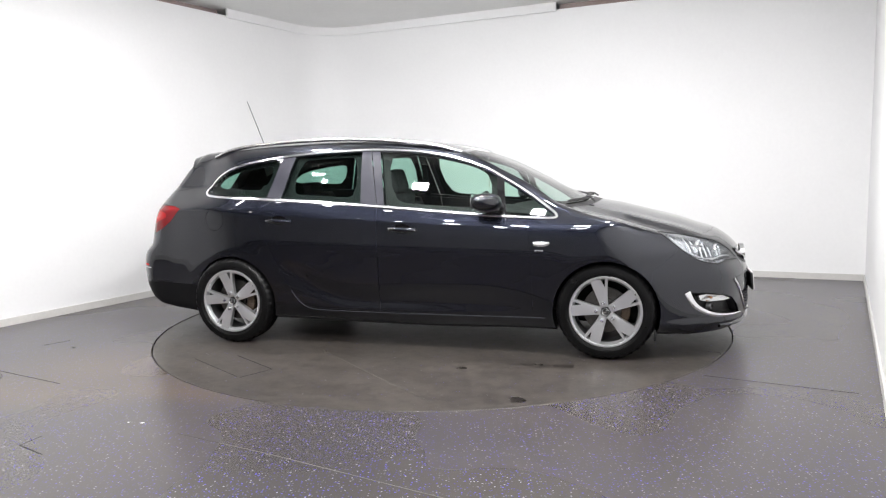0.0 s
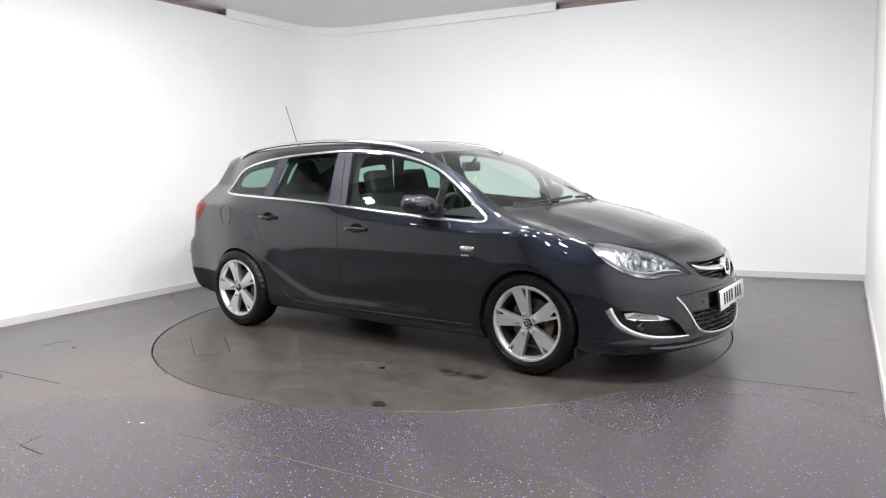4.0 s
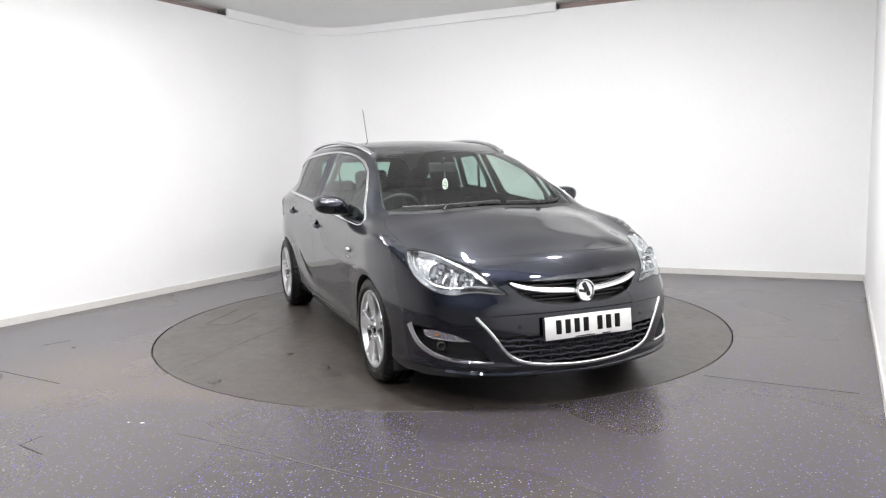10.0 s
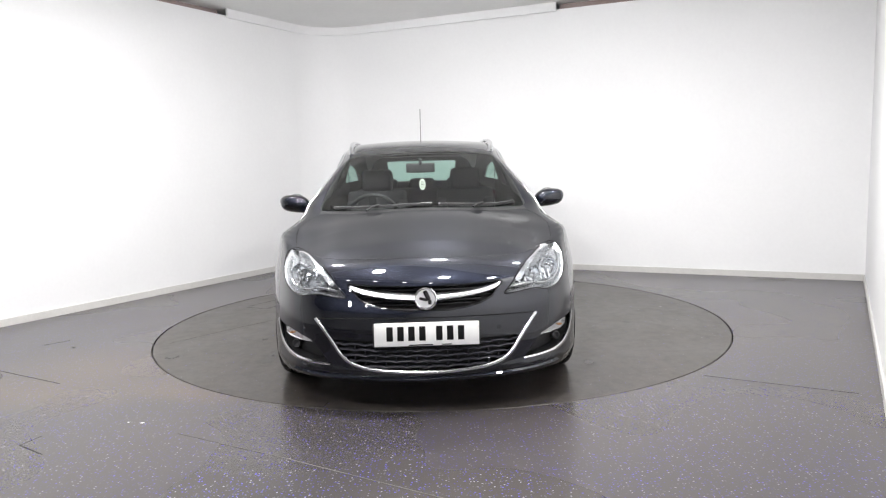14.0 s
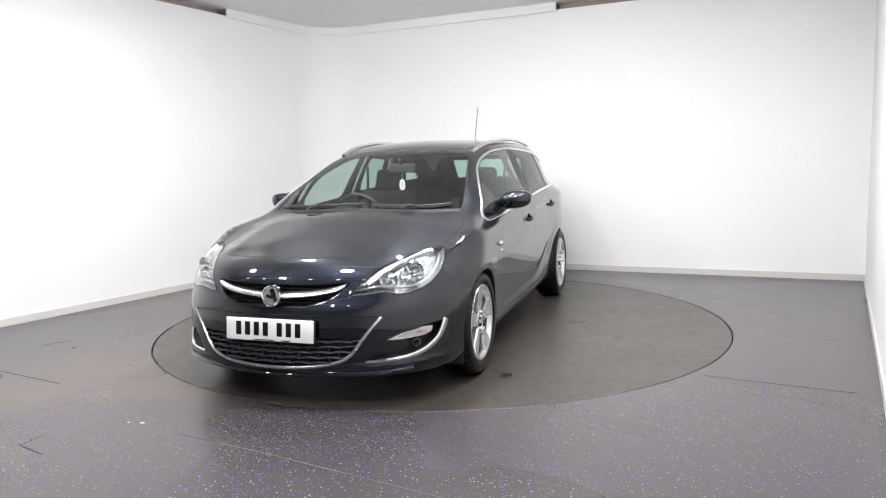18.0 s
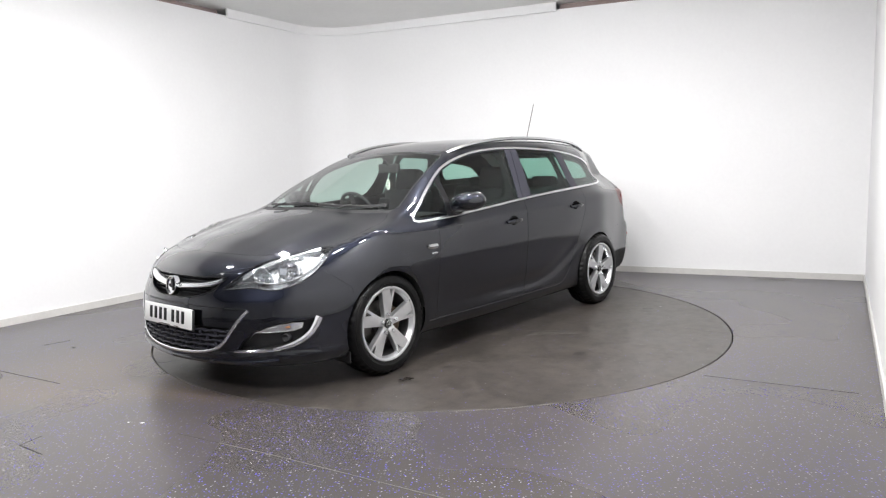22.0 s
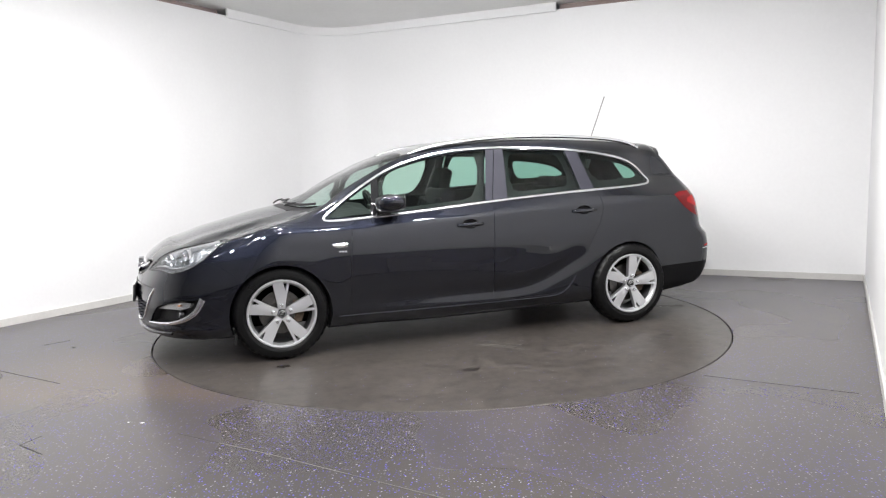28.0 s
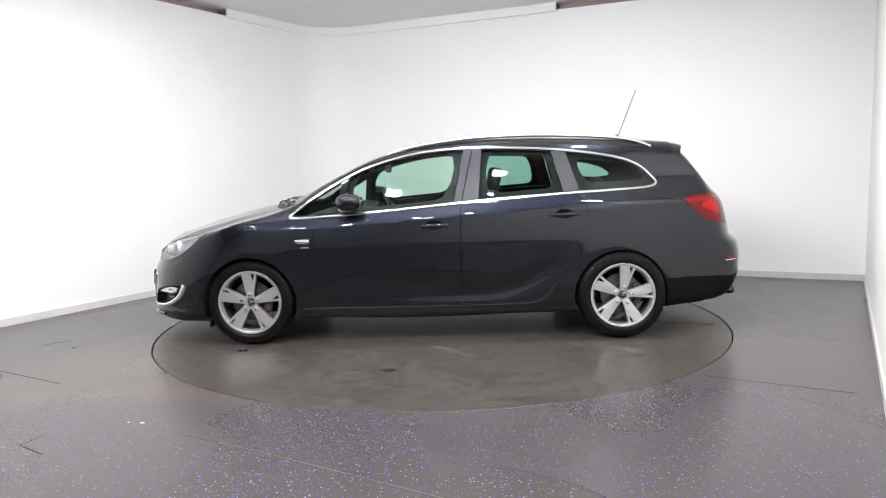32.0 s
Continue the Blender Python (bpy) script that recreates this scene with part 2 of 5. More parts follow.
def wall_strip(name, path, z0, z1, thick, mat, label, outward=True, kind="structure", cat="wall"):
    """A wall of some thickness over a plan line; the room lies to the right of the line."""
    P = [np.array(q) for q in path]
    off = []
    for i, q in enumerate(P):
        a, c = P[max(0, i - 1)], P[min(len(P) - 1, i + 1)]
        t = (c - a) / np.linalg.norm(c - a)
        nrm = np.array([-t[1], t[0]])
        off.append(q + nrm * thick)
    bm = bmesh.new()
    rows = [[(*a, z0), (*a, z1), (*b, z1), (*b, z0)] for a, b in zip(P, off)]
    vs = grid_mesh(bm, rows, close_v=True)
    bm.faces.new(vs[0])
    bm.faces.new(vs[-1][::-1])
    bmesh.ops.recalc_face_normals(bm, faces=bm.faces)
    return tagged(put(bm, name, mat, angle=30), label, cat, kind=kind)


def inset(path, d):
    out = []
    P = [np.array(q) for q in path]
    for i, q in enumerate(P):
        a, c = P[max(0, i - 1)], P[min(len(P) - 1, i + 1)]
        t = (c - a) / np.linalg.norm(c - a)
        out.append(q - np.array([-t[1], t[0]]) * d)
    return out


def room():
    wall_strip("wall_west", [C_FL] + BOW[:1], 0, H_WALL, 0.12, WALL, "plain white painted studio wall", )
    wall_strip("wall_corner", BOW, 0, H_WALL, 0.12, WALL, "rounded white studio wall corner")
    wall_strip("wall_north", [BOW[-1], C_BR], 0, H_WALL, 0.12, WALL, "plain white painted studio wall")
    wall_strip("wall_east", [C_BR, C_RF], 0, H_WALL + 0.5, 0.12, WALL, "plain white painted studio wall")
    wall_strip("wall_south", [C_RF, C_FL], 0, H_WALL + 0.5, 0.12, HALLWALL, "pale painted wall closing the hall")
    for nm, path in (("baseboard_west", [C_FL] + BOW[:1]), ("baseboard_corner", BOW), ("baseboard_north", [BOW[-1], C_BR]),
                     ("baseboard_east", [C_BR, C_RF])):
        wall_strip(nm, inset(path, 0.014), 0.0, 0.064, 0.013, SKIRT, "low off-white painted skirting board", cat="baseboard")
    # the wall panels stop below the ceiling, a pale fascia closes the gap round the corner
    a, b = np.array([-2.355, 2.553]), np.array([1.397, 2.640])
    fascia = inset([a] + BOW + [b], 0.03)
    wall_strip("trim_fascia", fascia, 2.975, H_CEIL, 0.028, WALL, "pale curved fascia strip under the ceiling", cat="trim")
    # brown strips behind the open gap, its shade put into their colour
    wall_strip("trim_shadow_west", inset([C_FL, a], -0.13), H_WALL - 0.1, H_CEIL, 0.02, DARKGAP, "brown strip coloured as the shaded gap above the wall panel", cat="trim")
    wall_strip("trim_shadow_north", inset([b, C_BR], -0.13), H_WALL - 0.1, H_CEIL, 0.02, DARKGAP, "brown strip coloured as the shaded gap above the wall panel", cat="trim")
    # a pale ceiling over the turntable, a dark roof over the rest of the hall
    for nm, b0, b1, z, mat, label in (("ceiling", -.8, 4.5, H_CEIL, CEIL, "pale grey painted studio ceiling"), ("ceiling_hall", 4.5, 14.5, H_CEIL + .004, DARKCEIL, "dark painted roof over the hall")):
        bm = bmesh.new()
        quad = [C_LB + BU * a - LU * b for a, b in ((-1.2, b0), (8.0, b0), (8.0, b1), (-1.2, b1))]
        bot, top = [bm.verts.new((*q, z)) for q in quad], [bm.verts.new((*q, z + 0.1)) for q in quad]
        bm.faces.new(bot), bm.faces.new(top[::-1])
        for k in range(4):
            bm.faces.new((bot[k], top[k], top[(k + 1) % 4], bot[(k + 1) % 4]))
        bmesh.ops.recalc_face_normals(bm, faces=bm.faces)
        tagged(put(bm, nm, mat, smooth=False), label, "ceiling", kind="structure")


R_TABLE = 2.229


def ground():
    n = 128
    bm = bmesh.new()
    inner = [(R_TABLE + 0.0055) * np.array([math.cos(2 * math.pi * i / n), math.sin(2 * math.pi * i / n)]) for i in range(n)]
    vs = [[bm.verts.new((*q, 0)) for q in inner], [bm.verts.new((*(q * 1.02), 0)) for q in inner]]
    vs.append([bm.verts.new((*(q * 6.5), 0)) for q in inner])
    vs.insert(0, [bm.verts.new((*q, -0.05)) for q in inner])
    for a, b in zip(vs, vs[1:]):
        for i in range(n):
            bm.faces.new((a[i], b[i], b[(i + 1) % n], a[(i + 1) % n]))
    bm.faces.new(vs[0])
    bmesh.ops.recalc_face_normals(bm, faces=bm.faces)
    floor_marks(tagged(put(bm, "floor", VINYL, angle=30), "dark grey speckled vinyl studio floor", "floor", kind="structure"))


def turntable():
    root = tagged(new("turntable"), "round vehicle turntable flush with the vinyl floor", "turntable")
    n = 160
    bm = bmesh.new()
    lathe(bm, [(0.0001, -0.001), (R_TABLE * .5, -0.001), (R_TABLE - 0.03, -0.001), (R_TABLE - 0.0085, -0.001), (R_TABLE - 0.0055, -0.004), (R_TABLE - 0.0055, -0.045)], n, "z")
    bmesh.ops.remove_doubles(bm, verts=bm.verts, dist=0.0005)
    bmesh.ops.recalc_face_normals(bm, faces=bm.faces)
    put(bm, "disc", DUSTY, root, "scuffed dusty vinyl disc", angle=12)
    # cut lines of the hatch, scuffed joints and dark spots, which turn with the disc
    for pts, w, mat, nm in (([(-.80, -1.80), (-.69, -1.597), (-1.092, -1.338)], .008, SEAM, "hatch_joint"), ([(-1.347, -1.462), (-.83, -1.785)], .005, SEAM, "hatch_joint"),
                            ([(-.556, -1.096), (.136, -1.715), (.543, -2.056)], .005, PALE, "sheet_joint"), ([(2.085, -.749), (2.087, -.695), (2.014, -.683)], .005, SEAM, "cut_line")):
        strip(pts, w, mat, nm, root, 0.0002)
    for pts, w in (([(.044, .863), (-.11, 1.04), (-.222, 1.15)], .022), ([(-.02, .90), (-.20, 1.06)], .012), ([(-.06, .80), (-.24, 1.02)], .008)):
        strip(pts, w, PALE, "pale_scratch", root, 0.0003)
    for x, y, r in ((-1.79, .27, .05), (-1.93, .30, .045), (-2.03, .36, .055), (-1.70, .22, .025), (-.913, .11, .022), (-1.10, .31, .014)):
        blot(x, y, r, PALE, "water_mark", root, 0.0003, random.Random(int(100 * x)))
    rng = random.Random(4)
    for x, y, r in ((.95, -1.89, .045), (.897, -1.195, .035), (1.0, -1.2, .03), (1.127, -1.192, .05), (.5, -1.35, .03), (-1.3, 1.2, .05), (.3, 1.45, .04), (1.4, .9, .04)):
        blot(x, y, r, STAIN, "oil_spot", root, 0.0002, rng)
    return root


def strip(pts, w, mat, name, parent, z):
    """A thin line inlaid in the floor."""
    P = [Vector((*q, z)) for q in pts]
    bm = bmesh.new()
    sweep(bm, P, [(-w / 2, -.0008), (-w / 2, 0), (w / 2, 0), (w / 2, -.0008)])
    bmesh.ops.recalc_face_normals(bm, faces=bm.faces)
    return put(bm, name, mat, parent, smooth=False)


def blot(x, y, r, mat, name, parent, z, rng):
    """A small stain with an uneven edge."""
    bm = bmesh.new()
    vs = []
    for i in range(22):
        a = 2 * math.pi * i / 22
        q = r * (1 + rng.uniform(-.25, .25))
        vs.append(bm.verts.new((x + q * 1.3 * math.cos(a), y + q * .8 * math.sin(a), z)))
    bm.faces.new(vs)
    bmesh.ops.recalc_face_normals(bm, faces=bm.faces)
    return put(bm, name, mat, parent, smooth=False)


def floor_marks(floor):
    for pts, w, mat, nm in (([(-2.998, -.553), (-2.863, -.411)], .007, SEAM, "cut_line"), ([(-1.846, -2.668), (-2.021, -2.543), (-1.975, -2.431)], .005, SEAM, "cut_line"),
                            ([(-1.304, -2.449), (-.782, -2.739), (-.192, -3.099), (.4, -3.46)], .006, PALE, "sheet_joint"), ([(1.531, -1.728), (1.757, -1.86), (2.219, -2.122)], .005, SEAM, "sheet_joint"),
                            ([(-3.3, -1.0), (-2.35, -1.55)], .006, SEAM, "sheet_joint")):
        strip(pts, w, mat, nm, floor, 0.0012)
    rng = random.Random(7)
    for x, y, r, mat in ((-1.545, -2.284, .010, WALL), (-2.718, -.649, .014, STAIN), (-1.62, -2.27, .006, WALL), (1.9, .3, .008, WALL)):
        blot(x, y, r, mat, "floor_spot", floor, 0.0012, rng)


# places of the light panels and their share of the power: those close to a wall are dimmed; none hang over the far half
LAMPS = [(-2.36, -2.1, .5), (-.88, -1.78, 1.0), (.3, -2.5, 1.1), (1.45, -2.75, .8), (-2.9, -.9, .35), (1.5, -.7, 1.0), (.1, -.55, 1.0), (-1.5, -.3, .7),
         (-3.4, -4.2, .2), (-2.0, -4.6, .85), (-.5, -4.4, 1.0)]
LAMP_SIZE = 0.19


def spot_tracks():
    """Small round spots on two ceiling tracks over the camera's side of the room."""
    for b in (6.0, 8.2):
        root = tagged(new("spot_track"), "ceiling track with a row of small white spots", "spot track", "ceiling spot tracks")
        cx, cy = C_LB + BU * 3.1 - LU * b
        root.matrix_basis = pose(cx, cy, H_CEIL, 0, 0, -25.2)
        bm = bmesh.new()
        box(bm, (0, 0, -.02), (4.2, .035, .035), .003)
        put(bm, "rail", PLATEWHITE, root)
        for i in range(7):
            x = -1.95 + .65 * i
            bm = bmesh.new()
            lathe(bm, [(.012, -.03), (.012, -.06), (.05, -.065), (.055, -.16), (.048, -.165)], 20, "z", (x, 0, 0))
            can = put(bm, "spot_can", PLATEWHITE, root)
            bm = bmesh.new()
            lathe(bm, [(.0001, -.155), (.047, -.156)], 20, "z", (x, 0, 0))
            put(bm, "spot_lens", SPOT, can, "glowing spot lens")
    # the beams that wash the far walls
    for b, i, aim, share in ((6.0, 2, (.2, 3.2, 2.5), .9), (6.0, 4, (1.4, 2.65, 2.5), .85), (6.0, 5, (2.6, 2.1, 2.6), 1.0), (8.2, 3, (-.9, 3.6, 2.7), 1.1), (8.2, 5, (-1.9, 3.3, 2.8), 1.2), (6.0, 6, (-2.2, 2.9, 2.8), 1.5)):
        x, y = C_LB + BU * (3.1 - 1.95 + .65 * i) - LU * b
        d = bpy.data.lights.new("spot_light", "SPOT")
        d.energy, d.spot_size, d.spot_blend, d.shadow_soft_size, d.color = SPOT_POWER * share, radians(120), 1.0, 0.05, (0.99, 0.985, 0.99)
        new("spot_light", d).matrix_world = look((x, y, H_CEIL - .19), aim)


def lamps():
    """Square light panels let into the ceiling."""
    first = None
    for i, (x, y, share) in enumerate(LAMPS):
        cx, cy = x, y
        m = pose(cx, cy, H_CEIL - 0.002, 0, 0, -27)
        if first is None:
            root = tagged(new("ceiling_lamp"), "square white light panel in the ceiling", "ceiling lamp", "ceiling light panels")
            root.matrix_basis = m
            bm = bmesh.new()
            for sx, sy, w, d in ((0, .110, .24, .02), (0, -.110, .24, .02), (.110, 0, .02, .20), (-.110, 0, .02, .20)):
                box(bm, (sx, sy, -0.008), (w, d, 0.02), 0.002)
            put(bm, "frame", SATINCHROME, root)
            bm = bmesh.new()
            box(bm, (0, 0, -0.004), (0.20, 0.20, 0.006))
            put(bm, "diffuser", LAMP, root, "glowing white diffuser")
            first = root
        else:
            copy_thing(first, m)
        d = bpy.data.lights.new("panel_light", "AREA")
        d.shape, d.size, d.size_y, d.energy, d.color = "RECTANGLE", LAMP_SIZE, LAMP_SIZE, LAMP_POWER * share, (0.995, 0.985, 0.975)
        ob = new("panel_light", d)
        ob.matrix_world = m @ pose(0, 0, -0.022)


# ---- the car's skin ----
# Car space: x forward from the rear axle, y to the car's left, z up from the ground.
def curve(*pairs):
    """A smooth function through (place, value) pairs."""
    xs, ys = np.array([q[0] for q in pairs], float), np.array([q[1] for q in pairs], float)
    h = np.diff(xs)
    d = np.diff(ys) / h
    s = np.zeros(len(xs))
    s[0], s[-1] = d[0], d[-1]
    for i in range(1, len(xs) - 1):
        if d[i - 1] * d[i] > 0:
            w1, w2 = 2 * h[i] + h[i - 1], h[i] + 2 * h[i - 1]
            s[i] = (w1 + w2) / (w1 / d[i - 1] + w2 / d[i])

    def f(x):
        x = np.clip(x, xs[0], xs[-1])
        i = np.clip(np.searchsorted(xs, x) - 1, 0, len(h) - 1)
        t = (x - xs[i]) / h[i]
        return ((2 * t ** 3 - 3 * t ** 2 + 1) * ys[i] + (t ** 3 - 2 * t ** 2 + t) * h[i] * s[i]
                + (-2 * t ** 3 + 3 * t ** 2) * ys[i + 1] + (t ** 3 - t ** 2) * h[i] * s[i + 1])
    return f


Z_TOP = curve((-1.15, 0.980), (-0.95, 1.091), (-0.8, 1.252), (-0.62, 1.390), (-0.3, 1.435), (0.2, 1.471), (0.7, 1.484), (1.05, 1.475), (1.38, 1.442), (1.61, 1.391), (1.83, 1.323), (2.13, 1.185), (2.4, 1.058), (2.5, 1.019), (2.6, 0.993), (2.76, 0.964), (3, 0.903), (3.16, 0.861), (3.3, 0.813), (3.42, 0.776), (3.55, 0.710), (3.7, 0.595))
CROWN = curve((-1.1, 0.114), (-0.4, 0.115), (0.7, 0.103), (1.1, 0.087), (1.35, 0.070), (1.8, 0.040), (2.05, 0.057), (2.21, 0.087), (2.37, 0.163), (2.5, 0.156), (2.65, 0.165), (2.9, 0.200), (3.2, 0.212), (3.6, 0.211))
WIDTH = curve((-1.15, .73), (-.9, .755), (-.6, .782), (-.3, .833), (0, .872), (.35, .872), (.8, .874), (1.4, .880), (2.0, .888), (2.4, .897), (2.7, .904), (3.0, .905), (3.7, .895))
BELT = curve((-1.1, 1.09), (-.2, 1.085), (.4, 1.05), (1.1, 1.0), (1.7, .955), (2.3, .922), (3.7, .88))
FLANK = curve((.05, -.12), (.17, -.075), (.22, -.046), (.27, -.032), (.34, -.027), (.45, -.019), (.6, -.006), (.72, .002), (.82, -.001), (.90, -.012), (.96, -.034),
              (1.02, -.062), (1.2, -.130), (1.38, -.222), (1.5, -.30), (1.7, -.45))
NOSE = curve((0.05, 3.491), (0.16, 3.583), (0.22, 3.621), (0.3, 3.632), (0.42, 3.630), (0.52, 3.619), (0.6, 3.584), (0.68, 3.544), (0.75, 3.479), (0.82, 3.404), (0.95, 3.271))
TAIL = curve((0.1, -0.804), (0.22, -0.894), (0.32, -0.987), (0.45, -1.030), (0.55, -1.034), (0.64, -1.018), (0.72, -0.954), (0.82, -0.930), (0.95, -0.891), (1.08, -0.784), (1.25, -0.649), (1.36, -0.559), (1.5, -0.494))
SOLE = curve((-1.15, .30), (-.85, .27), (-.5, .215), (-.3, .20), (.4, .185), (1.5, .165), (2.3, .175), (3.0, .17), (3.5, .17), (3.7, .19))


def soft_max(a, b, k):
    h = np.clip(0.5 + 0.5 * (a - b) / k, 0, 1)
    return b + (a - b) * h + k * h * (1 - h)


def flank_y(x, z):
    """Half the car's width at a place and height."""
    up = z - (BELT(x) - 0.985) * np.clip((z - 0.45) / 0.5, 0, 1)
    y = WIDTH(x) + FLANK(up)
    # drawn-in waist of the doors that sweeps up towards the rear wheel
    valley = 0.295 + 0.23 * np.clip((1.05 - x) / .62, 0, 1) ** 2
    y = y - 0.013 * np.exp(-((z - valley - 0.05) / 0.06) ** 2) * np.clip((x - .36) / .15, 0, 1) * np.clip((2.3 - x) / .9, 0, 1)
    # crease through the door handles
    cz = .885 + .045 * (1.5 - x)
    d = z - cz
    y = y + 0.007 * np.exp(-np.abs(d) / 0.035) * np.clip((2.1 - x) / .5, 0, 1)
    for cx in (0.0, 2.685):
        r = np.hypot(x - cx, z - 0.31)
        y = y + 0.006 * np.exp(-((r - .36) / .07) ** 2)
    # the glasshouse narrows towards the tail
    y = y - 0.15 * np.clip((.45 - x) / .8, 0, 1) ** 1.5 * np.clip((z - .985) / .16, 0, 1)
    y = y - 0.08 * np.clip((x - .9) / .8, 0, 1) * np.clip((z - 1.02) / .22, 0, 1)
    # the foot of the windscreen pillar leans in
    y = y - 0.035 * np.clip((x - 1.9) / .45, 0, 1) * np.clip((z - .86) / .08, 0, 1) * np.clip((2.75 - x) / .3, 0, 1)
    return y


def skin(x, y, z):
    """Negative inside the car's body, positive outside."""
    y = np.abs(y)
    side = (y - flank_y(x, z)) * 0.95
    slope = np.clip(np.abs(Z_TOP(x + .03) - Z_TOP(x - .03)) / .06, 0, 1.2)
    yy = -soft_max(-y * y, -(0.40 + 0.04 * y), 0.12)
    top = (z - (Z_TOP(x) - CROWN(x) * yy)) / np.sqrt(1 + slope ** 2)
    # raised shoulders of the bonnet
    top = top - 0.012 * np.exp(-((y - .52) / .10) ** 2) * np.clip((x - 2.6) / .3, 0, 1) * np.clip((3.5 - x) / .3, 0, 1)
    nose = x - (NOSE(z) - 0.410 * y * y - 0.856 * y ** 8)
    tail = (TAIL(z) + 0.295 * y * y + 0.541 * y ** 8) - x
    # outward lip of the front apron
    lip = 0.016 * np.exp(-((z - .232) / .022) ** 2) * np.clip((x - 2.95) / .15, 0, 1)
    nose = nose - lip * np.clip((y - .25) / .25, 0, 1)
    side = side - 0.7 * lip
    sole = SOLE(x) - z
    f = soft_max(side, top, 0.05 + 0.05 * np.clip((2.7 - x) / .5, 0, 1))
    f = soft_max(f, nose, 0.05)
    f = soft_max(f, tail, 0.06)
    return soft_max(f, sole, 0.02)


class Chart:
    """The skin's distance along one direction, over a grid of two other coordinates."""

    def __init__(self, us, vs, place, lo, hi):
        self.us, self.vs = us, vs
        U, V = np.meshgrid(us, vs, indexing="ij")
        a, b = np.full(U.shape, lo), np.full(U.shape, hi)
        for _ in range(24):
            mid = (a + b) / 2
            inside = skin(*place(U, V, mid)) < 0
            a, b = np.where(inside, mid, a), np.where(inside, b, mid)
        self.t = a.tolist()
        self.du, self.dv = us[1] - us[0], vs[1] - vs[0]

    def __call__(self, u, v):
        a = min(max((u - self.us[0]) / self.du, 0), len(self.us) - 1.001)
        b = min(max((v - self.vs[0]) / self.dv, 0), len(self.vs) - 1.001)
        i, j = int(a), int(b)
        a, b = a - i, b - j
        p, q = self.t[i], self.t[i + 1]
        return (p[j] * (1 - b) + p[j + 1] * b) * (1 - a) + (q[j] * (1 - b) + q[j + 1] * b) * a


C40, S40 = math.cos(math.radians(40)), math.sin(math.radians(40))
SIDE_CHART = Chart(np.linspace(-1.1, 3.6, 472), np.linspace(.15, 1.5, 136), lambda u, v, w: (u, w, v), 0.0, 1.1)
TOP_CHART = Chart(np.linspace(-.8, 3.45, 426), np.linspace(0, .9, 91), lambda u, v, w: (u, v, w), 0.6, 1.7)
NOSE_CHART = Chart(np.linspace(0, .88, 89), np.linspace(.15, .85, 71), lambda u, v, w: (w, u, v), 2.3, 3.9)
CORNER_CHART = Chart(np.linspace(-2.2, -1.2, 101), np.linspace(.2, .9, 71), lambda u, v, w: (-S40 * u + C40 * w, C40 * u + S40 * w, v), 2.0, 4.2)


def on_flank(x, z, side=1, out=0.0):
    """The point of the skin beside a place and height."""
    return Vector((x, side * (SIDE_CHART(x, z) + out), z))


def on_top(x, y, out=0.0):
    """The point of the skin over a place in the plan."""
    return Vector((x, y, TOP_CHART(x, abs(y)) + out))


def on_nose(y, z, out=0.0, start=2.7):
    """The point of the skin before a place in the front view."""
    return Vector((NOSE_CHART(abs(y), z) + out, y, z))


def skin_normal(q):
    e = 0.012
    o = np.array([[e, 0, 0], [-e, 0, 0], [0, e, 0], [0, -e, 0], [0, 0, e], [0, 0, -e]]) + np.array(q)
    f = skin(o[:, 0], o[:, 1], o[:, 2])
    return Vector((float(f[0] - f[1]), float(f[2] - f[3]), float(f[4] - f[5]))).normalized()


# ---- end of the skin ----


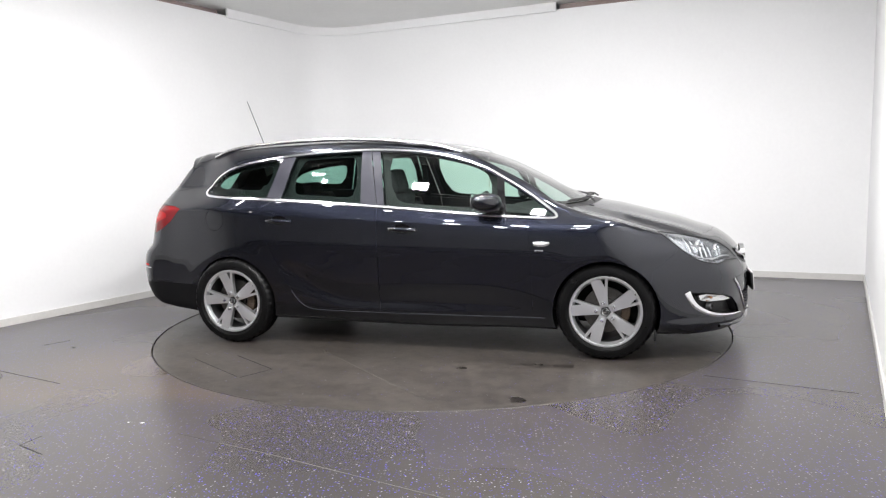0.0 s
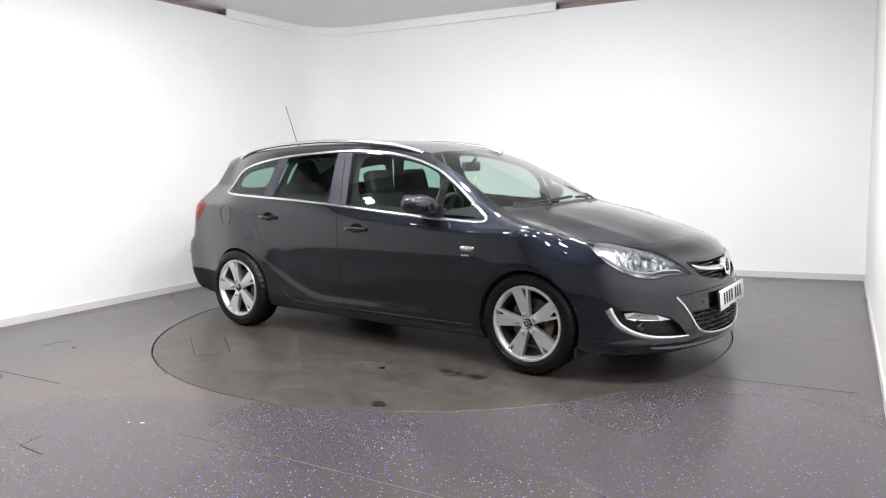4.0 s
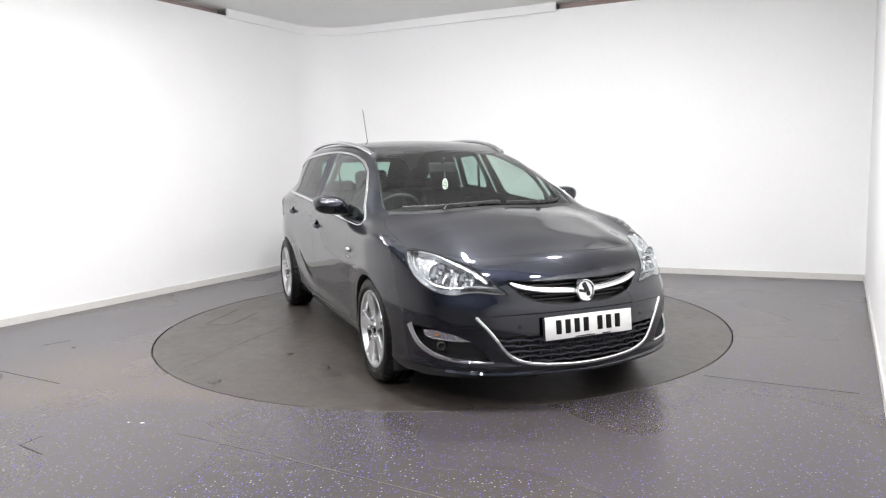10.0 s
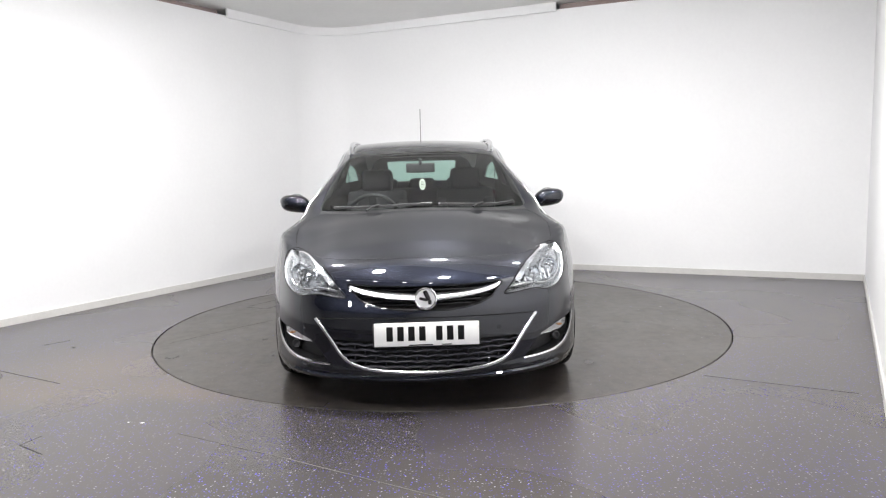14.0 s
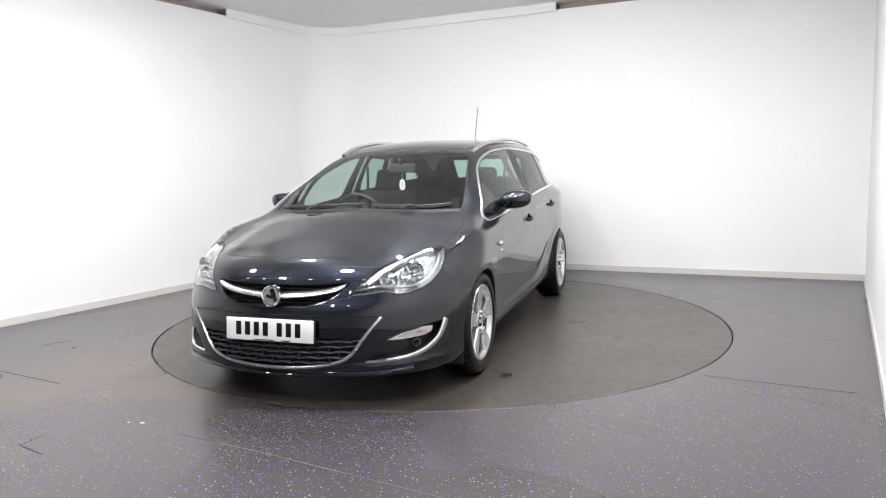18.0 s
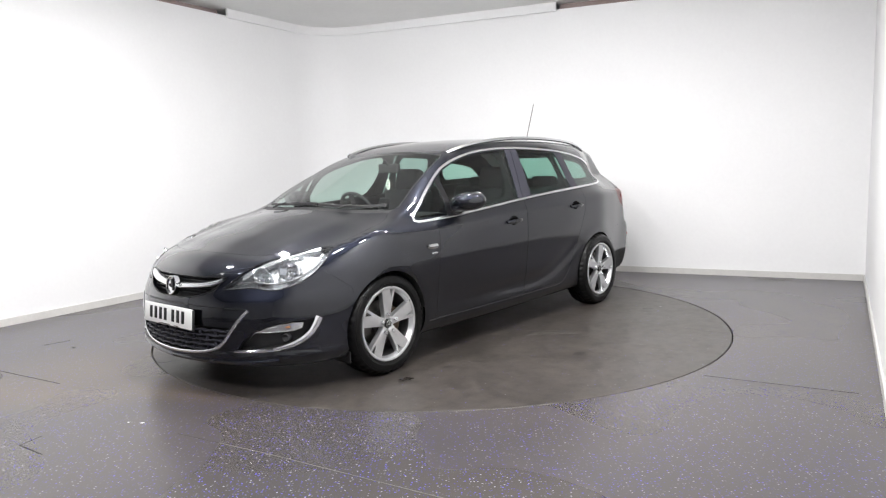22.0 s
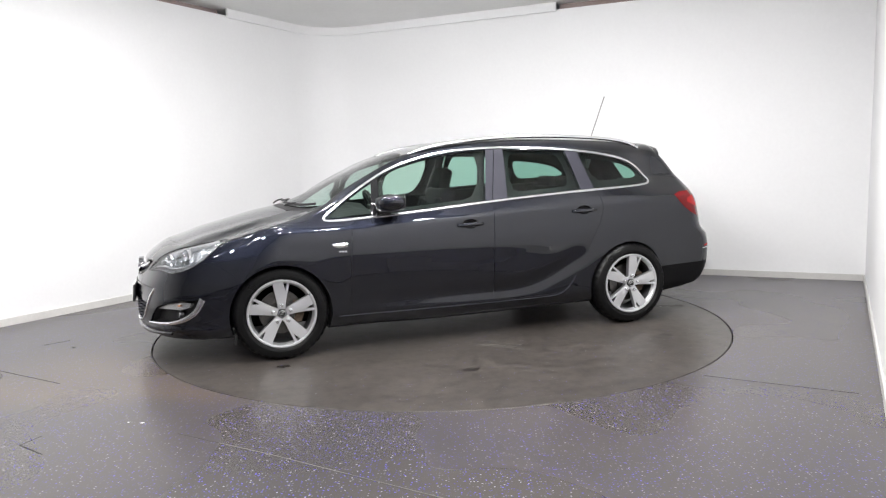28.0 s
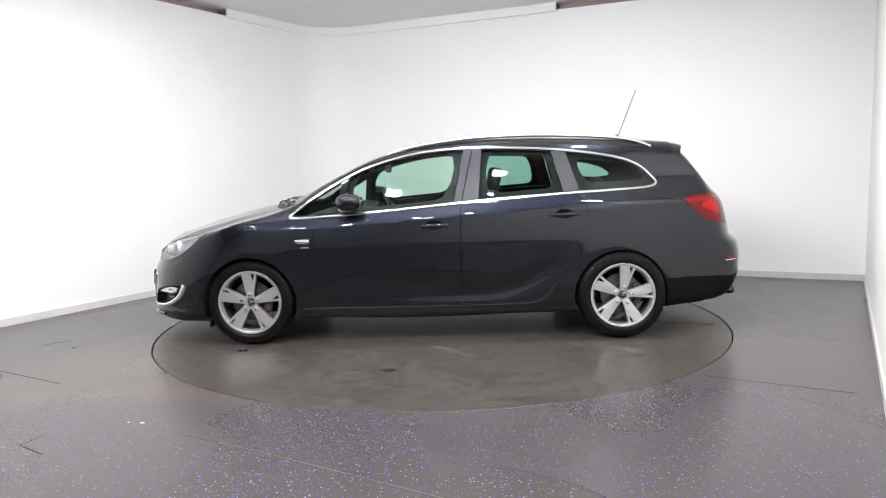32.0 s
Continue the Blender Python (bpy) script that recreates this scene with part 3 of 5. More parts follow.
def shell():
    """The closed left half of the car's body, as points and faces, from the skin."""
    X = np.r_[np.linspace(-1.12, -.75, 16), np.linspace(-.75, 3.0, 126)[1:], np.linspace(3.0, 3.70, 32)[1:]]
    Y = np.linspace(0, .93, 34)
    Zs = np.linspace(.12, 1.56, 62)
    pts, key, faces = [], {}, []

    def vert(i, j, k):
        if (i, j, k) not in key:
            key[(i, j, k)] = len(pts)
            pts.append((X[i], Y[j], Zs[k]))
        return key[(i, j, k)]
    nx, ny, nz = len(X) - 1, len(Y) - 1, len(Zs) - 1
    for i in range(nx):
        for k in range(nz):
            faces.append([vert(i, ny, k), vert(i, ny, k + 1), vert(i + 1, ny, k + 1), vert(i + 1, ny, k)])
        for j in range(ny):
            faces.append([vert(i, j, nz), vert(i + 1, j, nz), vert(i + 1, j + 1, nz), vert(i, j + 1, nz)])
            faces.append([vert(i, j, 0), vert(i, j + 1, 0), vert(i + 1, j + 1, 0), vert(i + 1, j, 0)])
    for j in range(ny):
        for k in range(nz):
            faces.append([vert(nx, j, k), vert(nx, j + 1, k), vert(nx, j + 1, k + 1), vert(nx, j, k + 1)])
            faces.append([vert(0, j, k), vert(0, j, k + 1), vert(0, j + 1, k + 1), vert(0, j + 1, k)])
    b = np.array(pts)
    c = np.c_[np.clip(b[:, 0], -.45, 2.75), np.zeros(len(b)), np.clip(b[:, 2], .45, .62)]
    d = b - c
    lo, hi = np.zeros(len(b)), np.full(len(b), 1.5)
    for _ in range(40):
        mid = (lo + hi) / 2
        q = c + d * mid[:, None]
        inside = skin(q[:, 0], q[:, 1], q[:, 2]) < 0
        lo, hi = np.where(inside, mid, lo), np.where(inside, hi, mid)
    q = c + d * lo[:, None]
    q[b[:, 1] == 0, 1] = 0
    rim = [vert(i, 0, 0) for i in range(nx)] + [vert(nx, 0, k) for k in range(nz)] + [vert(i, 0, nz) for i in range(nx, 0, -1)] + [vert(0, 0, k) for k in range(nz, 0, -1)]
    me = bpy.data.meshes.new("shell")
    me.from_pydata([tuple(v) for v in q], [], faces + [rim])
    for m in (PAINT, UNDER, UNDER):
        me.materials.append(m)
    me.polygons[len(faces)].material_index = 2
    bm = bmesh.new()
    bm.from_mesh(me)
    bmesh.ops.recalc_face_normals(bm, faces=bm.faces)
    bm.to_mesh(me)
    bm.free()
    return me


def prism(outline, place, near, far):
    """A closed prism over a flat outline; place(u, v, depth) gives its points."""
    bm = bmesh.new()
    a = [bm.verts.new(place(u, v, near)) for u, v in outline]
    b = [bm.verts.new(place(u, v, far)) for u, v in outline]
    bm.faces.new(a), bm.faces.new(b[::-1])
    n = len(a)
    for i in range(n):
        bm.faces.new((a[i], b[i], b[(i + 1) % n], a[(i + 1) % n]))
    bmesh.ops.recalc_face_normals(bm, faces=bm.faces)
    for f in bm.faces:
        f.material_index = 1
    me = bpy.data.meshes.new("prism")
    bm.to_mesh(me)
    bm.free()
    for m in (PAINT, UNDER, UNDER):
        me.materials.append(m)
    return me


def carve(a, b, op):
    """The mesh a, cut by the mesh b."""
    oa, ob = new("carved", a), new("carver", b)
    mod = oa.modifiers.new("cut", "BOOLEAN")
    mod.operation, mod.solver, mod.object = op, "EXACT", ob
    bpy.context.view_layer.update()
    dg = bpy.context.evaluated_depsgraph_get()
    me = bpy.data.meshes.new_from_object(oa.evaluated_get(dg))
    bpy.data.objects.remove(oa)
    bpy.data.objects.remove(ob)
    return me


def grow(outline, d):
    """A flat outline moved outwards by d."""
    P = [np.array(q, float) for q in outline]
    area = sum(a[0] * b[1] - a[1] * b[0] for a, b in zip(P, P[1:] + P[:1]))
    s = 1 if area > 0 else -1
    out = []
    for i, q in enumerate(P):
        t = P[(i + 1) % len(P)] - P[i - 1]
        t = t / (np.linalg.norm(t) + 1e-9)
        out.append(q + s * d * np.array([t[1], -t[0]]))
    return out


def from_side(u, v, w):
    return (u, w, v)


def from_above(u, v, w):
    return (u, v, w)


def from_front(u, v, w):
    return (w, u, v)


def from_corner(deg):
    c, s = math.cos(radians(deg)), math.sin(radians(deg))
    return lambda u, v, w: (-s * u + c * w, c * u + s * w, v)


def corner_uv(deg, x, y):
    c, s = math.cos(radians(deg)), math.sin(radians(deg))
    return -s * x + c * y


def gradient(P):
    """Unit normals of the skin at an array of points."""
    e = 0.01
    g = np.zeros(P.shape)
    for shift, share in ((-.08, .15), (-.04, .2), (0, .3), (.04, .2), (.08, .15)):
        # sheet metal bends evenly along the flanks
        x = P[:, 0] + shift * np.clip((2.9 - P[:, 0]) / .3, 0, 1) * np.clip((P[:, 0] + .6) / .3, 0, 1)
        g += share * np.stack([skin(x + e * a, P[:, 1] + e * b, P[:, 2] + e * c) - skin(x - e * a, P[:, 1] - e * b, P[:, 2] - e * c)
                               for a, b, c in ((1, 0, 0), (0, 1, 0), (0, 0, 1))], axis=1)
    return g / (np.linalg.norm(g, axis=1)[:, None] + 1e-9)


def only_skin(me, index=0, whole=False, mirror=False, keep=None):
    """The faces of one surface of a carved mesh as a bmesh; whole: with its mirror image, joined; mirror: the mirror image."""
    bm = bmesh.new()
    bm.from_mesh(me)
    bmesh.ops.delete(bm, geom=[f for f in bm.faces if f.material_index != index or (keep and not keep(f.calc_center_median()))], context="FACES")
    bmesh.ops.remove_doubles(bm, verts=bm.verts, dist=0.0003)
    bmesh.ops.dissolve_degenerate(bm, dist=0.0003, edges=bm.edges)
    for f in bm.faces:
        f.material_index = 0
    if whole:
        twin = bmesh.ops.duplicate(bm, geom=bm.verts[:] + bm.edges[:] + bm.faces[:])["geom"]
        for g in twin:
            if isinstance(g, bmesh.types.BMVert):
                g.co.y = -g.co.y
        bmesh.ops.reverse_faces(bm, faces=[g for g in twin if isinstance(g, bmesh.types.BMFace)])
        bmesh.ops.remove_doubles(bm, verts=bm.verts, dist=0.0006)
    if mirror:
        for v in bm.verts:
            v.co.y = -v.co.y
        bmesh.ops.reverse_faces(bm, faces=bm.faces)
    return bm


def drawn_normals(P, bent):
    """Unit normals of an evenly bent pane through points; bent: the axis that it faces."""
    o = [k for k in range(3) if k != bent]
    ru, rv = (7.0, 1.7) if bent == 1 else (3.2, 2.6)
    side = np.sign(P[:, bent].mean())
    u, v = P[:, o[0]] - P[:, o[0]].mean(), P[:, o[1]] - P[:, o[1]].mean()
    w = side * P[:, bent] + u * u / (2 * ru) + v * v / (2 * rv)
    c = np.linalg.lstsq(np.stack([u * 0 + 1, u, v], axis=1), w, rcond=None)[0]
    N = np.zeros(P.shape)
    N[:, o[0]], N[:, o[1]], N[:, bent] = u / ru - c[1], v / rv - c[2], side
    return N / np.linalg.norm(N, axis=1)[:, None]


def panel(bm, name, mats, parent, t=0.0, label="", bent=None):
    """A pressed panel: the skin outside, t metres thick, with the skin's own smooth normals, or those of an even sheet."""
    bmesh.ops.triangulate(bm, faces=[f for f in bm.faces if len(f.verts) > 4])
    bm.verts.index_update()
    P = np.array([v.co for v in bm.verts])
    N = gradient(P) if bent is None else drawn_normals(P, bent)
    F = [[v.index for v in f.verts] for f in bm.faces]
    # faces look outwards
    for k, f in enumerate(bm.faces):
        if f.normal.dot(Vector(N[F[k][0]])) < 0:
            F[k].reverse()
    rim = [(e.verts[0].index, e.verts[1].index, e.link_faces[0]) for e in bm.edges if len(e.link_faces) == 1]
    V, loops, slots = P.tolist(), [], [0] * len(F)
    for f in F:
        loops += [tuple(N[i]) for i in f]
    n = len(P)
    faces = [list(f) for f in F]
    if t:
        V += (P - N * t).tolist()
        for f in F:
            faces.append([i + n for i in reversed(f)])
            loops += [tuple(-N[i]) for i in reversed(f)]
            slots.append(1)
        for a, b, f in rim:
            d = (P[a] + P[b]) / 2 - np.array(f.calc_center_median())
            e = (P[b] - P[a]) / (np.linalg.norm(P[b] - P[a]) + 1e-9)
            d = d - N[a] * d.dot(N[a])
            d = d - e * d.dot(e)
            d = d / (np.linalg.norm(d) + 1e-9)
            if np.cross(e, -N[a]).dot(d) < 0:
                a, b = b, a
            faces.append([a, b, b + n, a + n])
            loops += [tuple(d)] * 4
            slots.append(0)
    bm.free()
    me = bpy.data.meshes.new(name)
    me.from_pydata(V, [], faces)
    for m in mats:
        me.materials.append(m)
    me.polygons.foreach_set("material_index", slots)
    me.polygons.foreach_set("use_smooth", [True] * len(faces))
    me.normals_split_custom_set(loops)
    ob = new(name, me)
    ob.parent = parent
    if label:
        tagged(ob, label)
    return ob


HUBS = ((2.685, .314), (0.0, .314))
R_TYRE = 0.316
R_ARCH = 0.338
# the window line: the run of the bright trim round the side windows
TRIM_TOP = [(2.372, .930), (2.30, .99), (2.21, 1.055), (2.05, 1.152), (1.87, 1.245), (1.67, 1.312), (1.46, 1.358), (1.26, 1.379), (1.05, 1.388), (.84, 1.383),
            (.62, 1.374), (.40, 1.356), (.17, 1.326), (-.03, 1.285), (-.16, 1.23), (-.25, 1.155), (-.278, 1.112)]
TRIM_LOW = [(-.24, 1.085), (-.15, 1.074), (.05, 1.064), (.42, 1.046), (.83, 1.02), (1.24, .989), (1.64, .955), (2.04, .926), (2.32, .911)]
TRIM = spline(TRIM_TOP + TRIM_LOW, 4, close=True)
LOW_Z = curve(*sorted([(x, z) for x, z in TRIM_LOW] + [(-.278, 1.112), (2.372, .93)]))
TOP_Z = curve(*sorted(TRIM_TOP))


def pane_outline(front, rear, gap=0.012):
    """The part of the window band between two leaning lines, each (x at z = .95, x at z = 1.38)."""
    def lean(q, z):
        return q[0] + (q[1] - q[0]) * (z - .95) / .43

    def border(f, q):
        x = q[0]
        for _ in range(12):
            x = lean(q, f(np.float64(np.clip(x, -.27, 2.36))))
        return float(np.clip(x, -.262, 2.352))
    a, b = border(LOW_Z, rear), border(LOW_Z, front)
    c, d = border(TOP_Z, front), border(TOP_Z, rear)
    low = [(x, float(LOW_Z(x)) + gap) for x in np.linspace(a, b, 14)]
    top = [(x, float(TOP_Z(x)) - gap) for x in np.linspace(c, d, 18)]
    return low + top


FRONT_DOOR = [(2.185, .908), (2.195, .85), (2.205, .70), (2.212, .55), (2.218, .40), (2.222, .262), (1.9, .258), (1.5, .258), (1.148, .268), (1.149, .5), (1.149, .7),
              (1.149, .87), (1.143, .985), (1.24, .979), (1.64, .945), (2.04, .916)]
REAR_DOOR = [(1.143, .986), (1.149, .87), (1.149, .7), (1.149, .5), (1.148, .268), (.9, .270), (.68, .275), (.60, .285), (.55, .315), (.506, .36), (.46, .43), (.424, .50), (.384, .58), (.344, .665),
             (.30, .75), (.263, .835), (.248, .90), (.248, .95), (.262, 1.0), (.272, 1.04), (.42, 1.036), (.83, 1.01)]
BONNET = [(3.388, -.05), (3.386, .10), (3.37, .22), (3.335, .34), (3.29, .46), (3.24, .555), (3.13, .635), (3.05, .695), (2.985, .738), (2.9, .757), (2.8, .768), (2.7, .772), (2.6, .755), (2.52, .72), (2.455, .672),
          (2.46, .63), (2.52, .52), (2.57, .40), (2.60, .25), (2.615, .10), (2.62, -.05)]
SCREEN = [(2.565, -.05), (2.56, .15), (2.54, .30), (2.50, .43), (2.455, .55), (2.415, .662), (2.36, .682), (2.2, .650), (2.04, .610), (1.85, .566), (1.77, .544), (1.73, .51), (1.705, .42), (1.675, .2), (1.665, -.05)]
LAMP_DEG = 40
HEADLAMP = [(-1.350, .812), (-1.44, .803), (-1.53, .789), (-1.61, .772), (-1.70, .752), (-1.77, .730), (-1.83, .696), (-1.89, .650), (-1.945, .606), (-1.88, .610), (-1.80, .618), (-1.739, .616), (-1.69, .606),
            (-1.633, .607), (-1.56, .622), (-1.49, .652), (-1.43, .695), (-1.38, .755)]
FOG = [(-1.418, .440), (-1.44, .395), (-1.475, .348), (-1.551, .306), (-1.643, .283), (-1.76, .272), (-1.875, .268), (-1.83, .33), (-1.762, .385), (-1.66, .412), (-1.552, .430)]
GRILLE = [(-.05, .664), (.15, .664), (.28, .668), (.395, .672), (.372, .640), (.335, .600), (.27, .573), (.19, .556), (.1, .547), (-.05, .545)]
INTAKE = [(-.05, .400), (.2, .400), (.47, .398), (.478, .375), (.44, .322), (.395, .284), (.33, .260), (.25, .247), (.12, .238), (-.05, .236)]
TAIL_LAMP = [(-.442, .988), (-.52, 1.012), (-.62, 1.016), (-.76, 1.010), (-.80, .93), (-.80, .80), (-.70, .806), (-.62, .838), (-.54, .892)]


HANDLES = {"front_door": (1.335, .842), "rear_door": (.412, .902)}


def car():
    root = tagged(new("car"), "black metallic estate car with chrome window trim on the turntable", "car")
    body = shell()
    for cx, cz in HUBS:
        ring = [(cx + R_ARCH * math.cos(a), cz - .01 + R_ARCH * math.sin(a)) for a in np.linspace(0, 2 * math.pi, 72, endpoint=False)]
        body = carve(body, prism(ring, from_side, .52, 1.2), "DIFFERENCE")
    whole = body
    made = {}

    def region(name, outline, place, near, far, gap=0.0022, keep=True):
        nonlocal body
        if keep:
            made[name] = carve(body, prism(grow(outline, -gap), place, near, far), "INTERSECT")
        body = carve(body, prism(outline, place, near, far), "DIFFERENCE")

    # windows and pillars, cut from the whole skin
    panes = {"quarter_light": ((2.6, 2.6), (2.045, 1.985)), "front_window": ((1.990, 1.935), (1.205, 1.118)),
             "rear_window": ((1.022, .985), (.388, .492)), "tail_window": ((.262, .388), (-.5, -.5))}
    for k, (f, r) in panes.items():
        made[k] = carve(body, prism(pane_outline(f, r), from_side, .4, 1.2), "INTERSECT")
    posts = {"mirror_post": ((2.043, 1.983), (1.992, 1.937)), "front_pillar_trim": ((1.203, 1.116), (1.152, 1.058)), "rear_pillar_trim": ((1.146, 1.052), (1.024, .987)),
             "tail_pillar_trim": ((.386, .490), (.264, .390))}
    for k, (f, r) in posts.items():
        made[k] = carve(body, prism(pane_outline(f, r), from_side, .4, 1.2), "INTERSECT")
    body = carve(body, prism(pane_outline((2.6, 2.6), (-.5, -.5)), from_side, .4, 1.2), "DIFFERENCE")
    region("front_door", FRONT_DOOR, from_side, .5, 1.2)
    region("rear_door", REAR_DOOR, from_side, .5, 1.2)
    corner = from_corner(LAMP_DEG)
    region("headlamp", HEADLAMP, corner, 2.0, 4.0, 0.003)
    region("fog_recess", FOG, corner, 2.0, 4.0, 0.0, keep=True)
    region("bonnet", BONNET, from_above, .6, 1.3)
    region("windscreen", SCREEN, from_above, .8, 1.7, 0.001)
    region("cowl", [(2.68, -.05), (2.66, .25), (2.58, .5), (2.47, .68), (2.37, .66), (2.40, .58), (2.50, .35), (2.53, -.05)], from_above, .8, 1.3, 0.0)
    region("grille", GRILLE, from_front, 3.0, 4.0, 0.0)
    region("intake", INTAKE, from_front, 3.0, 4.0, 0.0)
    region("tail_lamp", TAIL_LAMP, from_side, .4, 1.2)
    region("rear_screen", [(-.05, 1.10), (.44, 1.10), (.50, 1.13), (.47, 1.29), (.42, 1.32), (-.05, 1.325)], from_front, -1.5, -.3, 0.001)
    region("front_bumper", [(3.8, .1), (2.9, .1), (2.975, .585), (3.10, .68), (3.14, .74), (3.10, .90), (3.8, .9)], from_side, -.1, 1.2, 0.0014)
    region("rear_bumper", [(-1.3, .66), (-.8, .665), (-.40, .66), (-.30, .60), (-.25, .30), (-.4, .1), (-1.3, .1)], from_side, -.1, 1.2, 0.0006)
    region("tailgate", [(-.05, .66), (.60, .66), (.62, 1.0), (.60, 1.10), (.56, 1.36), (-.05, 1.37)], from_front, -1.5, -.45)
    region("roof_panel", [(1.67, -.05), (1.68, .2), (1.71, .40), (1.72, .465), (1.66, .505), (1.5, .525), (1.2, .54), (.4, .545), (-.3, .525), (-.56, .50), (-.56, -.05)], from_above, 1.2, 1.7)
    made["body_side"] = body
    for k, (hx, hz) in HANDLES.items():
        ring = [(hx + .062 * math.cos(a), hz + .004 + .034 * math.sin(a)) for a in np.linspace(0, 2 * math.pi, 32, endpoint=False)]
        made[k] = carve(made[k], prism(ring, from_side, .6, 1.2), "DIFFERENCE")
    names = {"front_door": "front_door", "rear_door": "rear_door", "headlamp": "headlamp_lens", "tail_lamp": "tail_lamp", "body_side": "body_side"}
    objs = {}
    skins = {"front_door": (PAINT, LINING), "rear_door": (PAINT, LINING), "body_side": (PAINT, LINING), "headlamp": (LENS, None), "tail_lamp": (REDLENS, None),
             "quarter_light": (GLASS, None), "front_window": (GLASS, None), "rear_window": (DARKGLASS, None), "tail_window": (DARKGLASS, None),
             "mirror_post": (GLOSSBLACK, LINING), "front_pillar_trim": (SATIN, LINING), "rear_pillar_trim": (SATIN, LINING), "tail_pillar_trim": (SATIN, LINING)}
    for k, (mat, inner) in skins.items():
        for side in (1, -1):
            t = 0.0 if inner is None else (0.016 if k in ("front_door", "rear_door", "body_side") else 0.008)
            ob = panel(only_skin(made[k], mirror=side < 0), names.get(k, k), [mat, inner or mat], root, t, bent=1 if mat in (GLASS, DARKGLASS) else None)
            objs[k, side] = ob
            if mat in (GLASS, DARKGLASS, LENS):
                ob.visible_shadow = False
    wholes = {"bonnet": (PAINT, UNDER), "windscreen": (SCREENGLASS, None), "front_bumper": (PAINT, UNDER), "rear_bumper": (PAINT, UNDER), "tailgate": (PAINT, LINING),
              "roof_panel": (PAINT, HEADLINER), "cowl": (PLASTIC, UNDER), "rear_screen": (DARKGLASS, None)}
    for k, (mat, inner) in wholes.items():
        bm = only_skin(made[k], whole=True)
        if k == "rear_bumper":
            # the black lower part of the bumper is a moulding of its own
            bmesh.ops.bisect_plane(bm, geom=bm.verts[:] + bm.edges[:] + bm.faces[:], plane_co=(0, 0, .415), plane_no=(.01, 0, 1))
            low = bm.copy()
            for b, lower in ((bm, False), (low, True)):
                b.faces.ensure_lookup_table()
                gone = [f for f in b.faces if (f.calc_center_median().z + .01 * f.calc_center_median().x < .415) != lower]
                bmesh.ops.delete(b, geom=gone, context="FACES")
            objs["rear_valance"] = panel(low, "rear_valance", [VALANCE, UNDER], root, 0.014, "black plastic lower bumper moulding")
        ob = panel(bm, k, [mat, inner or mat], root, 0.0 if inner is None else 0.014, bent=2 if k == "windscreen" else None)
        objs[k] = ob
        if inner is None:
            ob.visible_shadow = False
    for side in (1, -1):
        for ahead in (True, False):
            bm = only_skin(whole, 1, mirror=side < 0, keep=lambda c: (c.x > 1.3) == ahead)
            put(bm, "wheel_arch_liner", UNDER, root, "black wheel arch liner")
    return root, objs, made


def motions(root, disc):
    rows = [(t, pose(0, 0, 0, 0, 0, heading(t))) for t in TURN]
    walk(disc, rows)
    walk(root, [(t, m @ pose(-1.319, -0.134, 0)) for t, m in rows])


